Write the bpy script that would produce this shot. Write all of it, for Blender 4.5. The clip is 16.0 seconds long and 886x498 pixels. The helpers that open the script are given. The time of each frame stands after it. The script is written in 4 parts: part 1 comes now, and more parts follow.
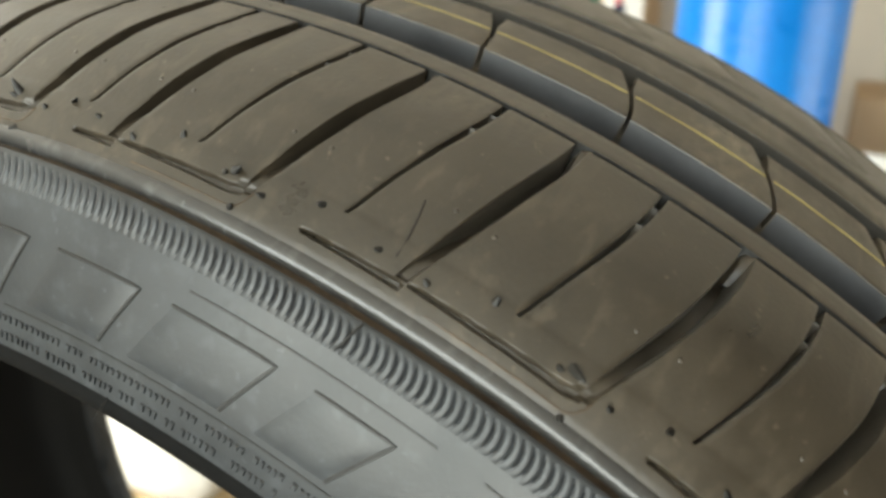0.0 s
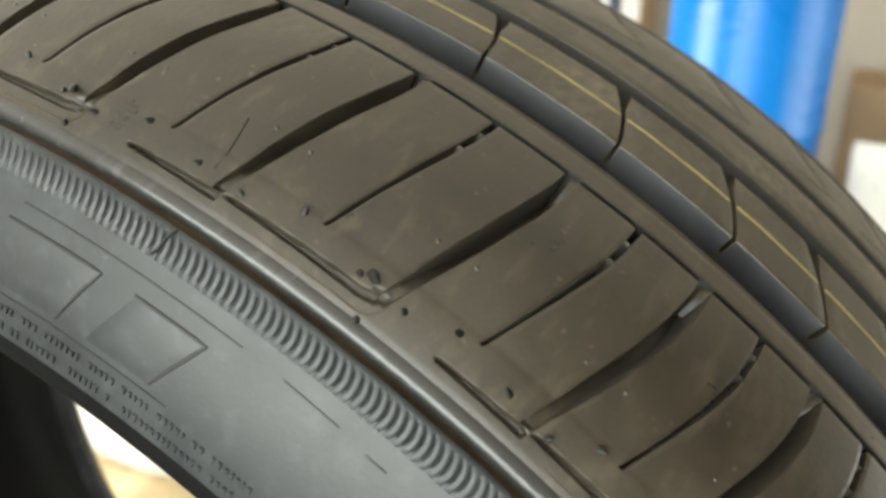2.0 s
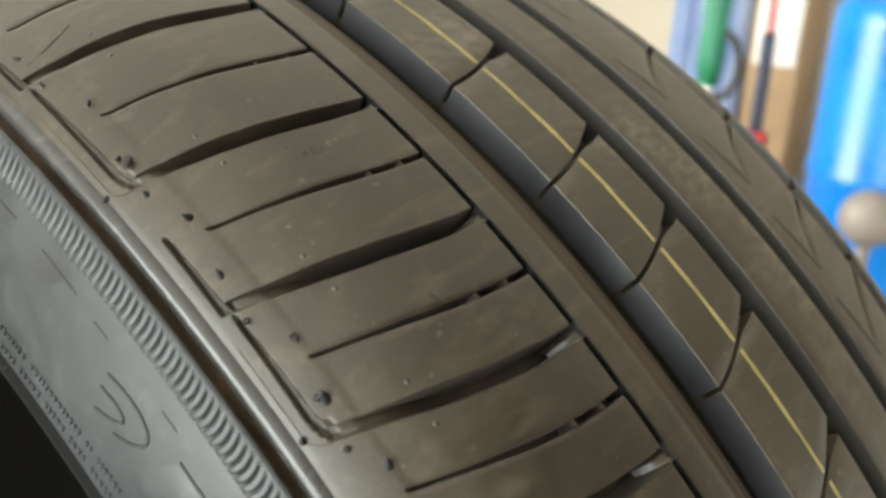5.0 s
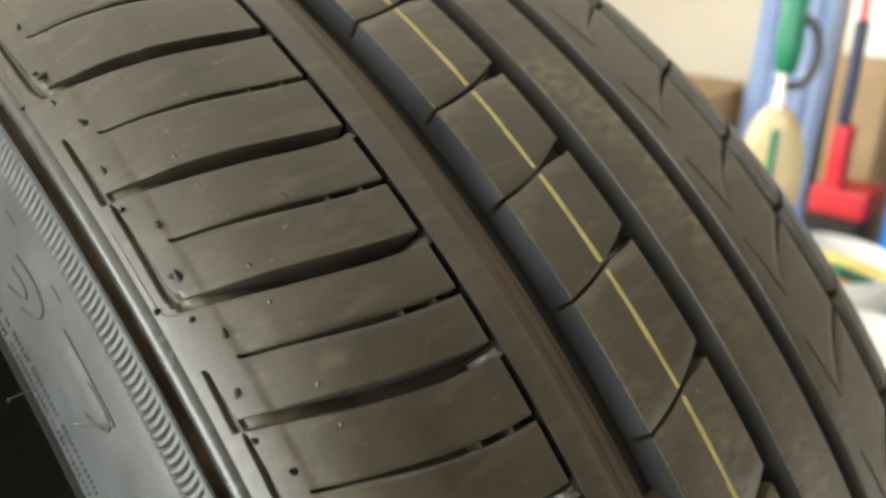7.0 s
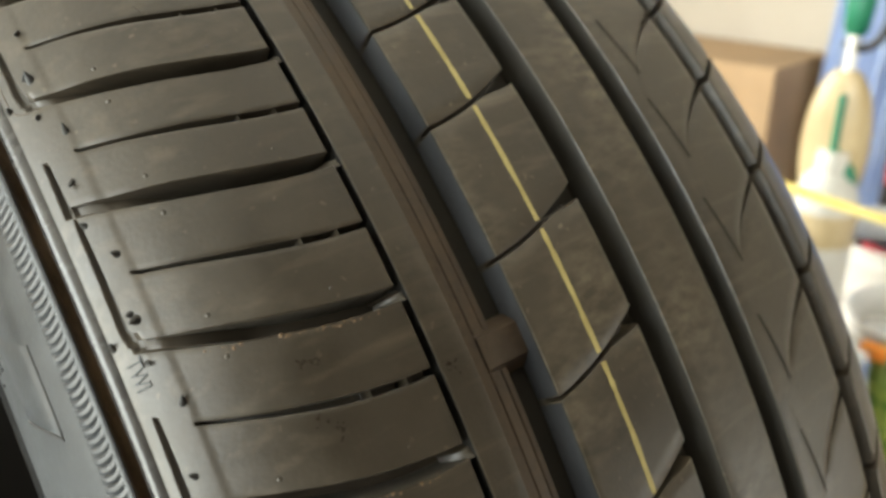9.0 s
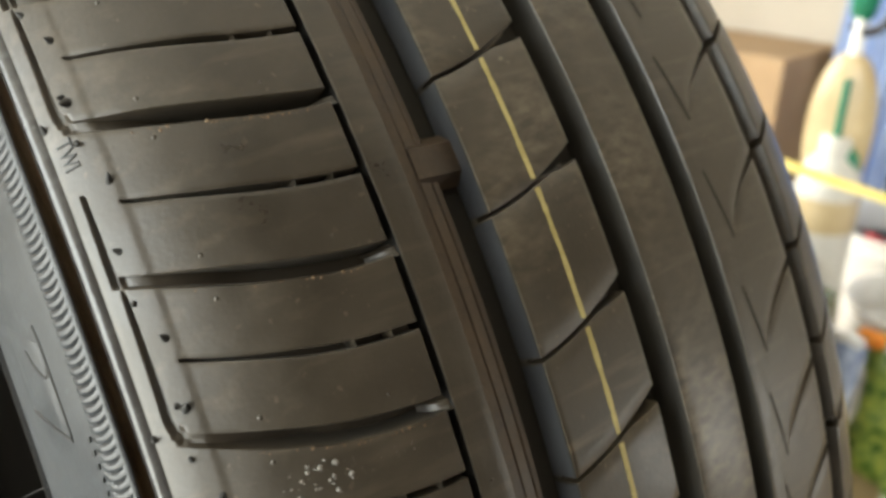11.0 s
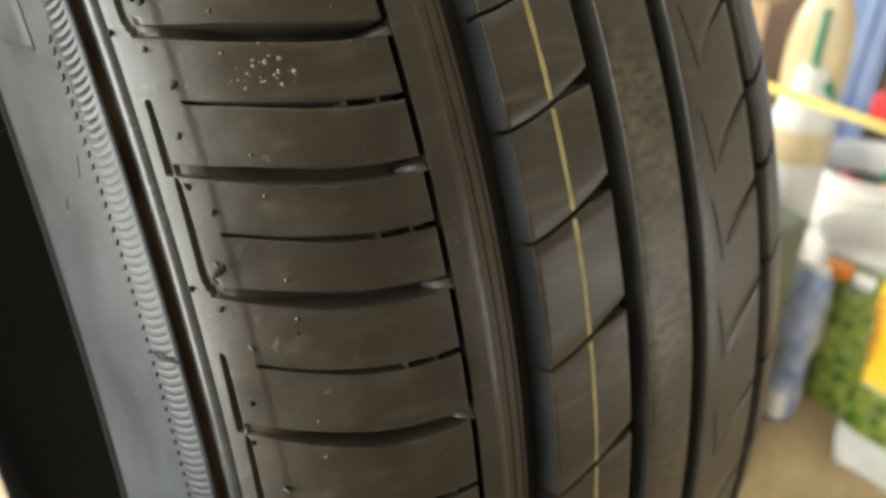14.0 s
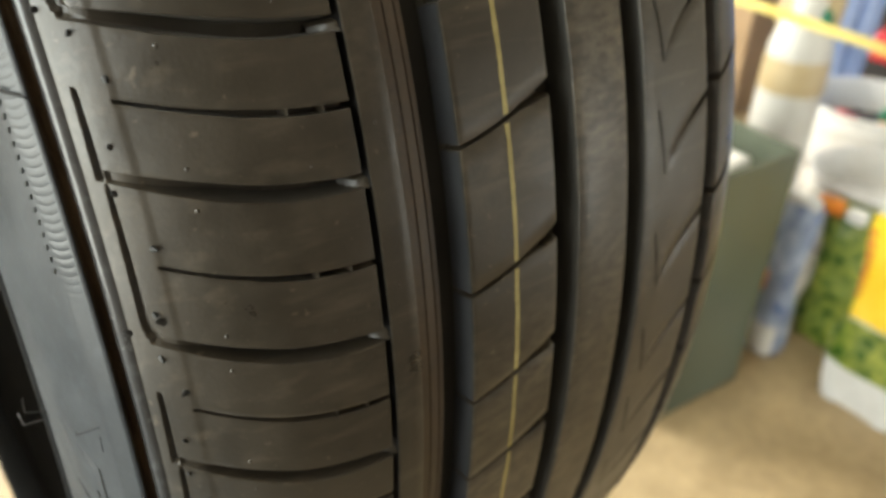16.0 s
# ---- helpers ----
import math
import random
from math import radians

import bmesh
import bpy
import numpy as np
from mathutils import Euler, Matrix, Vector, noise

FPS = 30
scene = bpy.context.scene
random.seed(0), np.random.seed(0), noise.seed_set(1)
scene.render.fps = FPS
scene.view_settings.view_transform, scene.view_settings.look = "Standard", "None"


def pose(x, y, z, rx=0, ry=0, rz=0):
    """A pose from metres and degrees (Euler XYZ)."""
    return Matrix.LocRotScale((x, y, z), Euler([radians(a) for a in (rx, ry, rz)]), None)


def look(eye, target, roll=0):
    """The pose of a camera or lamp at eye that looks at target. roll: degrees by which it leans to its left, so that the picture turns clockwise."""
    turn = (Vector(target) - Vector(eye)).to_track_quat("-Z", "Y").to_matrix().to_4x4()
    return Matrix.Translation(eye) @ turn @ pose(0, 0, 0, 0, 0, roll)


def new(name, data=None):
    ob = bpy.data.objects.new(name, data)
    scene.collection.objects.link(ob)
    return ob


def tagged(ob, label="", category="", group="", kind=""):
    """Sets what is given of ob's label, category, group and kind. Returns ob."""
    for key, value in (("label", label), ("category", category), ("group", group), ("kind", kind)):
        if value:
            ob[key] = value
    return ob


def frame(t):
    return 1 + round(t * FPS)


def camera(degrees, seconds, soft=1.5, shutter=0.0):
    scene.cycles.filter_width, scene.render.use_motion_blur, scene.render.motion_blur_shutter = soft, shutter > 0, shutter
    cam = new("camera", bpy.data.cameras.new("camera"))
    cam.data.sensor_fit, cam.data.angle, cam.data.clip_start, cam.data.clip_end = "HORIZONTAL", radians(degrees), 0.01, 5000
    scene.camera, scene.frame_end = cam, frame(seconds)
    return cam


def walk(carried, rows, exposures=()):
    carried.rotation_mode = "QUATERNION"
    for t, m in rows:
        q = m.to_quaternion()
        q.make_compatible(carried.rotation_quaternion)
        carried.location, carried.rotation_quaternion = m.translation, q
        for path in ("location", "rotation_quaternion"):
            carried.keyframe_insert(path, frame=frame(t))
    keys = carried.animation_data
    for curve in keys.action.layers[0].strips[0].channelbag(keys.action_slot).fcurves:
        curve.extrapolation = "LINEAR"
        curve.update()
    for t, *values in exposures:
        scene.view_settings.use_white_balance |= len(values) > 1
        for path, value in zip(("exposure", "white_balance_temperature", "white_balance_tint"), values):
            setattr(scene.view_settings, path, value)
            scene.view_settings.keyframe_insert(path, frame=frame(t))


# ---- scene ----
cam = camera(58.37, 16.0, soft=3.0)
PATH = [  # seconds, x, y, z, three turns in degrees
    (0.0, -0.1400, -0.1683, 0.6579, 65.85, 0.91, -63.56),
    (0.5, -0.1398, -0.1756, 0.6555, 65.47, 0.58, -63.84),
    (1.0, -0.1397, -0.1839, 0.6532, 65.33, 0.36, -63.79),
    (1.5, -0.1384, -0.1931, 0.6495, 65.76, 0.48, -63.36),
    (2.0, -0.1354, -0.2010, 0.6490, 64.91, 0.31, -63.03),
    (2.5, -0.1328, -0.2111, 0.6446, 65.95, 0.33, -62.15),
    (3.0, -0.1278, -0.2221, 0.6433, 66.29, 0.52, -60.16),
    (3.5, -0.1224, -0.2329, 0.6416, 66.71, 0.51, -57.65),
    (4.0, -0.1174, -0.2431, 0.6393, 66.85, 0.48, -55.42),
    (4.5, -0.1135, -0.2546, 0.6341, 67.43, 0.23, -53.23),
    (7.0, -0.0969, -0.3091, 0.6211, 67.08, 0.33, -45.16),
    (7.5, -0.0928, -0.3254, 0.6167, 67.47, 1.46, -43.00),
    (8.0, -0.0883, -0.3377, 0.6091, 67.71, 1.89, -41.51),
    (8.5, -0.0811, -0.3451, 0.6021, 66.43, 1.51, -40.28),
    (9.0, -0.0752, -0.3501, 0.5933, 65.59, 1.19, -39.86),
    (11.5, -0.0748, -0.3769, 0.5532, 65.21, -0.10, -38.80),
    (12.0, -0.0786, -0.3815, 0.5440, 65.17, -0.51, -39.19),
    (12.5, -0.0809, -0.3881, 0.5380, 63.79, -0.83, -38.67),
    (13.0, -0.0867, -0.3940, 0.5299, 63.13, -1.32, -39.41),
    (13.5, -0.0902, -0.4024, 0.5204, 62.79, -1.10, -39.32),
    (14.0, -0.0917, -0.4074, 0.5114, 61.83, -1.62, -39.42),
    (14.5, -0.0895, -0.4122, 0.5021, 60.86, -1.92, -39.07),
    (15.0, -0.0862, -0.4149, 0.4922, 59.92, -2.32, -39.33),
    (15.5, -0.0819, -0.4207, 0.4812, 59.40, -2.06, -39.22),
    (16.0, -0.0780, -0.4259, 0.4705, 58.33, -1.96, -39.31),
]
EXPO, DOOR_W, WIN_W, SOUTH_W = 1.13, 60.0, 64.0, 14.5
walk(cam, [(t, pose(x, y, z, a, b, c)) for t, x, y, z, a, b, c in PATH],
     exposures=[(0.0, EXPO - 0.15, 6450, 3), (3.0, EXPO, 6400, 3), (4.5, EXPO + 0.1, 6400, 4), (7.0, EXPO + 0.15, 6500, 4), (9.0, EXPO + 0.18, 6500, 4), (12.5, EXPO + 0.18, 6500, 7), (16.0, EXPO + 0.12, 6500, 4)])
cam.data.dof.use_dof = True
cam.data.dof.focus_distance = 0.146
cam.data.dof.aperture_fstop = 15.0

# ---- light: daylight through the wide garage door ----
world = bpy.data.worlds.new("sky")
scene.world = world
world.use_nodes = True
wn = world.node_tree
sky = wn.nodes.new("ShaderNodeTexSky")
sky.sky_type, sky.sun_disc = "NISHITA", False
sky.sun_elevation, sky.sun_rotation = radians(50), radians(-27)
wn.links.new(sky.outputs[0], wn.nodes["Background"].inputs[0])
wn.nodes["Background"].inputs[1].default_value = 0.12

sun_data = bpy.data.lights.new("sun", "SUN")
sun_data.energy, sun_data.angle, sun_data.color = 1.6, radians(0.6), (1.0, 0.94, 0.85)
sun = new("sun", sun_data)
sun.matrix_world = look((-1.3, 5.8, 5.2), (0.9, 1.4, -0.6))

FLOOR = -0.60
X0, X1, Y0, Y1, TOP = -2.2, 2.90, -2.6, 2.5, 1.9


def area_lamp(name, place, aim, sx, sy, watts, colour):
    d = bpy.data.lights.new(name, "AREA")
    d.shape, d.size, d.size_y, d.energy, d.color = "RECTANGLE", sx, sy, watts, colour
    ob = new(name, d)
    ob.matrix_world = look(place, aim)
    return ob


area_lamp("door_daylight", (-2.18, 0.15, 0.66), (0.0, 0.15, 0.66), 2.2, 2.2, DOOR_W, (0.955, 0.955, 0.895))
area_lamp("window_daylight", (0.35, 2.47, 0.85), (0.25, 0.0, 0.45), 1.7, 1.3, WIN_W, (1.0, 0.96, 0.88))
# added fill that brightens the ribs from the south, no known opening
area_lamp("south_fill", (1.85, -2.58, -0.02), (1.85, 0.0, -0.02), 1.8, 1.1, SOUTH_W, (1.0, 0.97, 0.92))


# ---- materials ----
def shader(name):
    m = bpy.data.materials.new(name)
    m.use_nodes = True
    return m, m.node_tree.nodes, m.node_tree.links, m.node_tree.nodes["Principled BSDF"]


def surface(name, low, high, rough=0.6, scale=8.0, fine=120.0, bump=0.15, metal=0.0, spread=0.12, depth=0.002):
    """A worn surface: two sizes of mottling in colour and gloss, and a fine relief."""
    m, n, l, b = shader(name)
    tc = n.new("ShaderNodeTexCoord")
    big, small = n.new("ShaderNodeTexNoise"), n.new("ShaderNodeTexNoise")
    big.inputs["Scale"].default_value, small.inputs["Scale"].default_value = scale, fine
    big.inputs["Detail"].default_value, small.inputs["Detail"].default_value = 6, 4
    for x in (big, small):
        l.new(tc.outputs["Object"], x.inputs["Vector"])
    add = n.new("ShaderNodeMath")
    add.operation = "MULTIPLY_ADD"
    l.new(small.outputs[0], add.inputs[0])
    add.inputs[1].default_value = 0.45
    l.new(big.outputs[0], add.inputs[2])
    ramp = n.new("ShaderNodeValToRGB")
    ramp.color_ramp.elements[0].position, ramp.color_ramp.elements[1].position = 0.52, 0.98
    ramp.color_ramp.elements[0].color, ramp.color_ramp.elements[1].color = (*low, 1), (*high, 1)
    l.new(add.outputs[0], ramp.inputs[0])
    l.new(ramp.outputs[0], b.inputs["Base Color"])
    mr = n.new("ShaderNodeMapRange")
    mr.inputs["From Min"].default_value, mr.inputs["From Max"].default_value = 0.5, 1.0
    mr.inputs["To Min"].default_value, mr.inputs["To Max"].default_value = rough - spread, rough + spread
    l.new(add.outputs[0], mr.inputs["Value"])
    l.new(mr.outputs[0], b.inputs["Roughness"])
    b.inputs["Metallic"].default_value = metal
    bp = n.new("ShaderNodeBump")
    bp.inputs["Strength"].default_value, bp.inputs["Distance"].default_value = bump, depth
    l.new(small.outputs[0], bp.inputs["Height"])
    l.new(bp.outputs[0], b.inputs["Normal"])
    return m


def streaked_rubber(name, low, high, rough, dust, cover=(0.54, 0.80)):
    """Tread rubber: dusty film in patches, fine scuffs that run across the tread, a faint relief."""
    m, n, l, b = shader(name)
    tc = n.new("ShaderNodeTexCoord")
    film, grain, scuff = (n.new("ShaderNodeTexNoise") for _ in range(3))
    mp = n.new("ShaderNodeMapping")
    mp.inputs["Scale"].default_value = (25, 260, 260)
    l.new(tc.outputs["Object"], mp.inputs[0])
    l.new(mp.outputs[0], scuff.inputs["Vector"])
    scuff.inputs["Scale"].default_value, scuff.inputs["Detail"].default_value = 1.0, 3
    film.inputs["Scale"].default_value, film.inputs["Detail"].default_value, film.inputs["Roughness"].default_value = 38, 9, 0.68
    grain.inputs["Scale"].default_value, grain.inputs["Detail"].default_value = 900, 3
    for x in (film, grain):
        l.new(tc.outputs["Object"], x.inputs["Vector"])
    ramp = n.new("ShaderNodeValToRGB")
    ramp.color_ramp.elements[0].position, ramp.color_ramp.elements[1].position = 0.35, 0.72
    ramp.color_ramp.elements[0].color, ramp.color_ramp.elements[1].color = (*low, 1), (*high, 1)
    l.new(film.outputs[0], ramp.inputs[0])
    dr = n.new("ShaderNodeValToRGB")
    dr.color_ramp.elements[0].position, dr.color_ramp.elements[1].position = 0.55, 0.80
    dr.color_ramp.elements[0].color, dr.color_ramp.elements[1].color = (0, 0, 0, 1), (0.55, 0.55, 0.55, 1)
    l.new(scuff.outputs[0], dr.inputs[0])
    # smears of dust: wide patches broken up by a streaky grain
    patch, streak = n.new("ShaderNodeTexNoise"), n.new("ShaderNodeTexNoise")
    mp2 = n.new("ShaderNodeMapping")
    mp2.inputs["Scale"].default_value = (210, 420, 420)
    mp2.inputs["Rotation"].default_value = (0.0, 0.3, 0.5)
    l.new(tc.outputs["Object"], mp2.inputs[0])
    l.new(mp2.outputs[0], streak.inputs["Vector"])
    l.new(tc.outputs["Object"], patch.inputs["Vector"])
    patch.inputs["Scale"].default_value, patch.inputs["Detail"].default_value = 26, 3
    streak.inputs["Scale"].default_value, streak.inputs["Detail"].default_value = 1.0, 4
    pr, sr = n.new("ShaderNodeMapRange"), n.new("ShaderNodeMapRange")
    for node, a, b_ in ((pr, *cover), (sr, 0.36, 0.72)):
        node.inputs["From Min"].default_value, node.inputs["From Max"].default_value = a, b_
    l.new(patch.outputs[0], pr.inputs["Value"])
    l.new(streak.outputs[0], sr.inputs["Value"])
    mul = n.new("ShaderNodeMath")
    mul.operation = "MULTIPLY"
    l.new(pr.outputs[0], mul.inputs[0])
    l.new(sr.outputs[0], mul.inputs[1])
    mx = n.new("ShaderNodeMath")
    mx.operation = "MAXIMUM"
    l.new(mul.outputs[0], mx.inputs[0])
    l.new(dr.outputs[0], mx.inputs[1])
    mix = n.new("ShaderNodeMix")
    mix.data_type = "RGBA"
    # sparse light specks
    speck, sp = n.new("ShaderNodeTexNoise"), n.new("ShaderNodeMapRange")
    speck.inputs["Scale"].default_value, speck.inputs["Detail"].default_value = 420, 2
    sp.inputs["From Min"].default_value, sp.inputs["From Max"].default_value = 0.68, 0.78
    sp.inputs["To Max"].default_value = 0.8
    l.new(tc.outputs["Object"], speck.inputs["Vector"])
    l.new(speck.outputs[0], sp.inputs["Value"])
    mx2 = n.new("ShaderNodeMath")
    mx2.operation = "MAXIMUM"
    l.new(mx.outputs[0], mx2.inputs[0])
    l.new(sp.outputs[0], mx2.inputs[1])
    l.new(mx2.outputs[0], mix.inputs[0])
    l.new(ramp.outputs[0], mix.inputs[6])
    mix.inputs[7].default_value = (*dust, 1)
    l.new(mix.outputs[2], b.inputs["Base Color"])
    mr = n.new("ShaderNodeMapRange")
    mr.inputs["From Min"].default_value, mr.inputs["From Max"].default_value = 0.3, 0.7
    mr.inputs["To Min"].default_value, mr.inputs["To Max"].default_value = rough - 0.11, rough + 0.13
    l.new(film.outputs[0], mr.inputs["Value"])
    l.new(mr.outputs[0], b.inputs["Roughness"])
    b.inputs["Specular IOR Level"].default_value = 0.62
    bp = n.new("ShaderNodeBump")
    bp.inputs["Strength"].default_value, bp.inputs["Distance"].default_value = 0.4, 0.00015
    l.new(grain.outputs[0], bp.inputs["Height"])
    l.new(bp.outputs[0], b.inputs["Normal"])
    return m


RUBBER = streaked_rubber("tread_rubber", (0.0245, 0.0193, 0.0126), (0.050, 0.0395, 0.0262), 0.36, (0.105, 0.084, 0.058))
RIBRUBBER = streaked_rubber("dusty_rib_rubber", (0.027, 0.0213, 0.0138), (0.055, 0.0437, 0.0288), 0.38, (0.145, 0.118, 0.080), (0.44, 0.66))
RUBBER_NODE = RUBBER.node_tree.nodes["Principled BSDF"]
RUBBER_NODE.inputs["Sheen Weight"].default_value = 0.06
RUBBER_NODE.inputs["Sheen Roughness"].default_value = 0.45
RUBBER_NODE.inputs["Sheen Tint"].default_value = (0.85, 0.80, 0.70, 1)
SIDE = streaked_rubber("sidewall_rubber", (0.010, 0.0112, 0.013), (0.029, 0.0322, 0.0352), 0.42, (0.052, 0.058, 0.064))
RIDGE = streaked_rubber("ridge_rubber", (0.045, 0.044, 0.043), (0.065, 0.063, 0.061), 0.19, (0.12, 0.12, 0.12))
# bluish copy of the rubber: carries the daylight on the groove wall
WALLGREY = surface("daylit_grey_rubber", (0.028, 0.0292, 0.0325), (0.046, 0.048, 0.053), 0.40, 60, 700, 0.2, depth=0.0003)
WALLGREY.node_tree.nodes["Principled BSDF"].inputs["Specular IOR Level"].default_value = 0.7
STAIN = surface("rust_stained_rubber", (0.030, 0.019, 0.010), (0.10, 0.066, 0.036), 0.5, 90, 900, 0.4, depth=0.0004)
BROWN = surface("brown_stained_rubber", (0.036, 0.0235, 0.0135), (0.080, 0.054, 0.031), 0.5, 60, 700, 0.2, depth=0.0003)
BROWN.node_tree.nodes["Principled BSDF"].inputs["Specular IOR Level"].default_value = 0.45
# bead taken near black: the shade on it is put into the colour
BEADMAT = surface("shaded_bead_rubber", (0.0018, 0.0018, 0.0017), (0.0042, 0.004, 0.0038), 0.72, 40, 500, 0.2, depth=0.0004)
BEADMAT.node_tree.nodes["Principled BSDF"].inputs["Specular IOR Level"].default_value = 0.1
# darker copy of the tread rubber: groove shade painted into the colour
SHADED = surface("shaded_groove_rubber", (0.019, 0.0172, 0.0138), (0.033, 0.0298, 0.0238), 0.65, 60, 700, 0.2, depth=0.0003)
SHADED.node_tree.nodes["Principled BSDF"].inputs["Specular IOR Level"].default_value = 0.28
LINER = surface("inner_liner", (0.006, 0.0056, 0.005), (0.012, 0.011, 0.0095), 0.7, 20, 300, 0.2, depth=0.0004)
LINER.node_tree.nodes["Principled BSDF"].inputs["Specular IOR Level"].default_value = 0.15
# near black: nubs and small marks, also painted shade in the slit
NUB = surface("dark_nub_and_shade_rubber", (0.004, 0.0035, 0.003), (0.010, 0.009, 0.007), 0.5, 200, 900)
YELLOW = surface("yellow_paint", (0.33, 0.27, 0.095), (0.52, 0.44, 0.19), 0.55, 120, 900, 0.3, depth=0.0003)
CRUMB = surface("clear_glue_crumb", (0.09, 0.085, 0.075), (0.27, 0.255, 0.23), 0.2, 900, 900)
GRIT = surface("brown_grit", (0.10, 0.062, 0.032), (0.22, 0.15, 0.085), 0.7, 200, 900)

CONCRETE = surface("tan_screed", (0.25, 0.178, 0.090), (0.46, 0.345, 0.190), 0.65, 7, 45, 0.5, depth=0.004)
BLOCKER = surface("dark_light_block", (0.035, 0.026, 0.018), (0.07, 0.053, 0.038), 0.6, 3, 60, 0.3, depth=0.003)
SCREED = surface("added_bounce_grey", (0.10, 0.11, 0.12), (0.17, 0.185, 0.20), 0.6, 5, 60, 0.3, depth=0.004)
PLASTER = surface("cream_plaster", (0.42, 0.375, 0.31), (0.50, 0.455, 0.385), 0.8, 2, 60, 0.2)
CEIL = surface("white_ceiling_paint", (0.72, 0.70, 0.66), (0.80, 0.78, 0.74), 0.85, 2, 50, 0.15)
BLUE = surface("blue_plastic", (0.00, 0.16, 0.60), (0.01, 0.24, 0.78), 0.30, 4, 40, 0.08, spread=0.06)
CARD = surface("brown_cardboard", (0.30, 0.20, 0.11), (0.42, 0.29, 0.17), 0.8, 6, 90, 0.2)
WHITE = surface("white_plastic", (0.68, 0.665, 0.63), (0.80, 0.785, 0.75), 0.35, 5, 60, 0.1)
AGED = surface("aged_white_plastic", (0.44, 0.425, 0.39), (0.55, 0.535, 0.49), 0.45, 5, 60, 0.1)
PALEBLUE = surface("pale_blue_sheet", (0.28, 0.37, 0.60), (0.42, 0.51, 0.70), 0.4, 5, 40, 0.2)
CREAM = surface("cream_plastic", (0.36, 0.275, 0.15), (0.45, 0.355, 0.205), 0.4, 8, 60, 0.1)
GREEN = surface("green_plastic", (0.005, 0.12, 0.065), (0.015, 0.20, 0.11), 0.35, 8, 60, 0.1)
BLACK = surface("black_plastic", (0.012, 0.012, 0.014), (0.03, 0.03, 0.034), 0.45, 8, 80, 0.1)
NAVY = surface("navy_paint", (0.012, 0.018, 0.045), (0.03, 0.04, 0.08), 0.45, 8, 80, 0.1)
RED = surface("red_paint", (0.50, 0.015, 0.03), (0.66, 0.04, 0.05), 0.4, 8, 80, 0.1)
GREY = surface("grey_plastic", (0.20, 0.17, 0.15), (0.30, 0.26, 0.23), 0.5, 8, 80, 0.1)
BOXGREEN = surface("grey_green_board", (0.062, 0.074, 0.050), (0.105, 0.120, 0.082), 0.5, 5, 60, 0.15)
LEAF = surface("printed_green", (0.025, 0.085, 0.012), (0.30, 0.33, 0.05), 0.35, 30, 60, 0.1)
LABEL = surface("yellow_label", (0.85, 0.55, 0.02), (0.92, 0.66, 0.06), 0.35, 10, 60, 0.05)
ORANGE = surface("orange_plastic", (0.80, 0.22, 0.02), (0.9, 0.32, 0.04), 0.4, 10, 60, 0.1)
FILM = surface("clear_cloudy_film", (0.60, 0.60, 0.58), (0.72, 0.72, 0.71), 0.25, 14, 60, 0.3)
BLUEPRINT = surface("blue_print", (0.10, 0.16, 0.34), (0.55, 0.60, 0.70), 0.35, 24, 60, 0.1)
ROPE = surface("yellow_strap", (0.70, 0.50, 0.10), (0.80, 0.72, 0.28), 0.5, 30, 200, 0.3)
WOOD = surface("bench_wood", (0.22, 0.14, 0.08), (0.34, 0.23, 0.13), 0.6, 8, 90, 0.3)


# ---- mesh helpers ----
def mesh_object(name, verts, faces, material, smooth=None):
    me = bpy.data.meshes.new(name)
    me.from_pydata([tuple(map(float, v)) for v in verts], [], faces)
    me.materials.append(material)
    if smooth is not None:
        me.polygons.foreach_set("use_smooth", [True] * len(me.polygons))
        me.set_sharp_from_angle(angle=radians(smooth))
    me.update()
    return new(name, me)


def piece(name, verts, faces, material, parent, label="", smooth=None):
    base = Vector(parent["base"]) if "base" in parent else Vector((0, 0, 0))
    ob = mesh_object(name, [Vector(v) - base for v in verts], faces, material, smooth)
    ob.parent = parent
    ob["base"] = tuple(base)
    return tagged(ob, label)


def thing(name, base, label, category, group="", kind=""):
    e = new(name)
    e.empty_display_size = 0.05
    e.location = base
    e["base"] = tuple(base)
    return tagged(e, label, category, group, kind)


def from_bm(bm):
    bm.verts.ensure_lookup_table()
    bm.verts.index_update()
    v = [tuple(x.co) for x in bm.verts]
    f = [tuple(x.index for x in p.verts) for p in bm.faces]
    bm.free()
    return v, f


def box_mesh(lo, hi, bevel=0.004, turn=None, seg=2):
    bm = bmesh.new()
    lo, hi = Vector(lo), Vector(hi)
    bmesh.ops.create_cube(bm, size=1.0)
    for v in bm.verts:
        v.co = Vector(((v.co.x + 0.5) * (hi.x - lo.x) + lo.x, (v.co.y + 0.5) * (hi.y - lo.y) + lo.y, (v.co.z + 0.5) * (hi.z - lo.z) + lo.z))
    if bevel:
        bmesh.ops.bevel(bm, geom=bm.edges[:], offset=bevel, segments=seg, profile=0.5, affect="EDGES")
    if turn is not None:
        bmesh.ops.transform(bm, matrix=turn, verts=bm.verts)
    return from_bm(bm)


def lathe(profile, centre, n=48, sx=1.0):
    """A turned body: profile of (radius, height) about an upright line through centre."""
    cx, cy, cz = centre
    verts, faces = [], []
    m = len(profile)
    for i in range(n):
        a = 2 * math.pi * i / n
        for r, h in profile:
            verts.append((cx + sx * r * math.cos(a), cy + r * math.sin(a), cz + h))
    for i in range(n):
        j = (i + 1) % n
        for k in range(m - 1):
            q = (k + 1) % m
            faces.append((i * m + k, j * m + k, j * m + q, i * m + q))
    return verts, faces


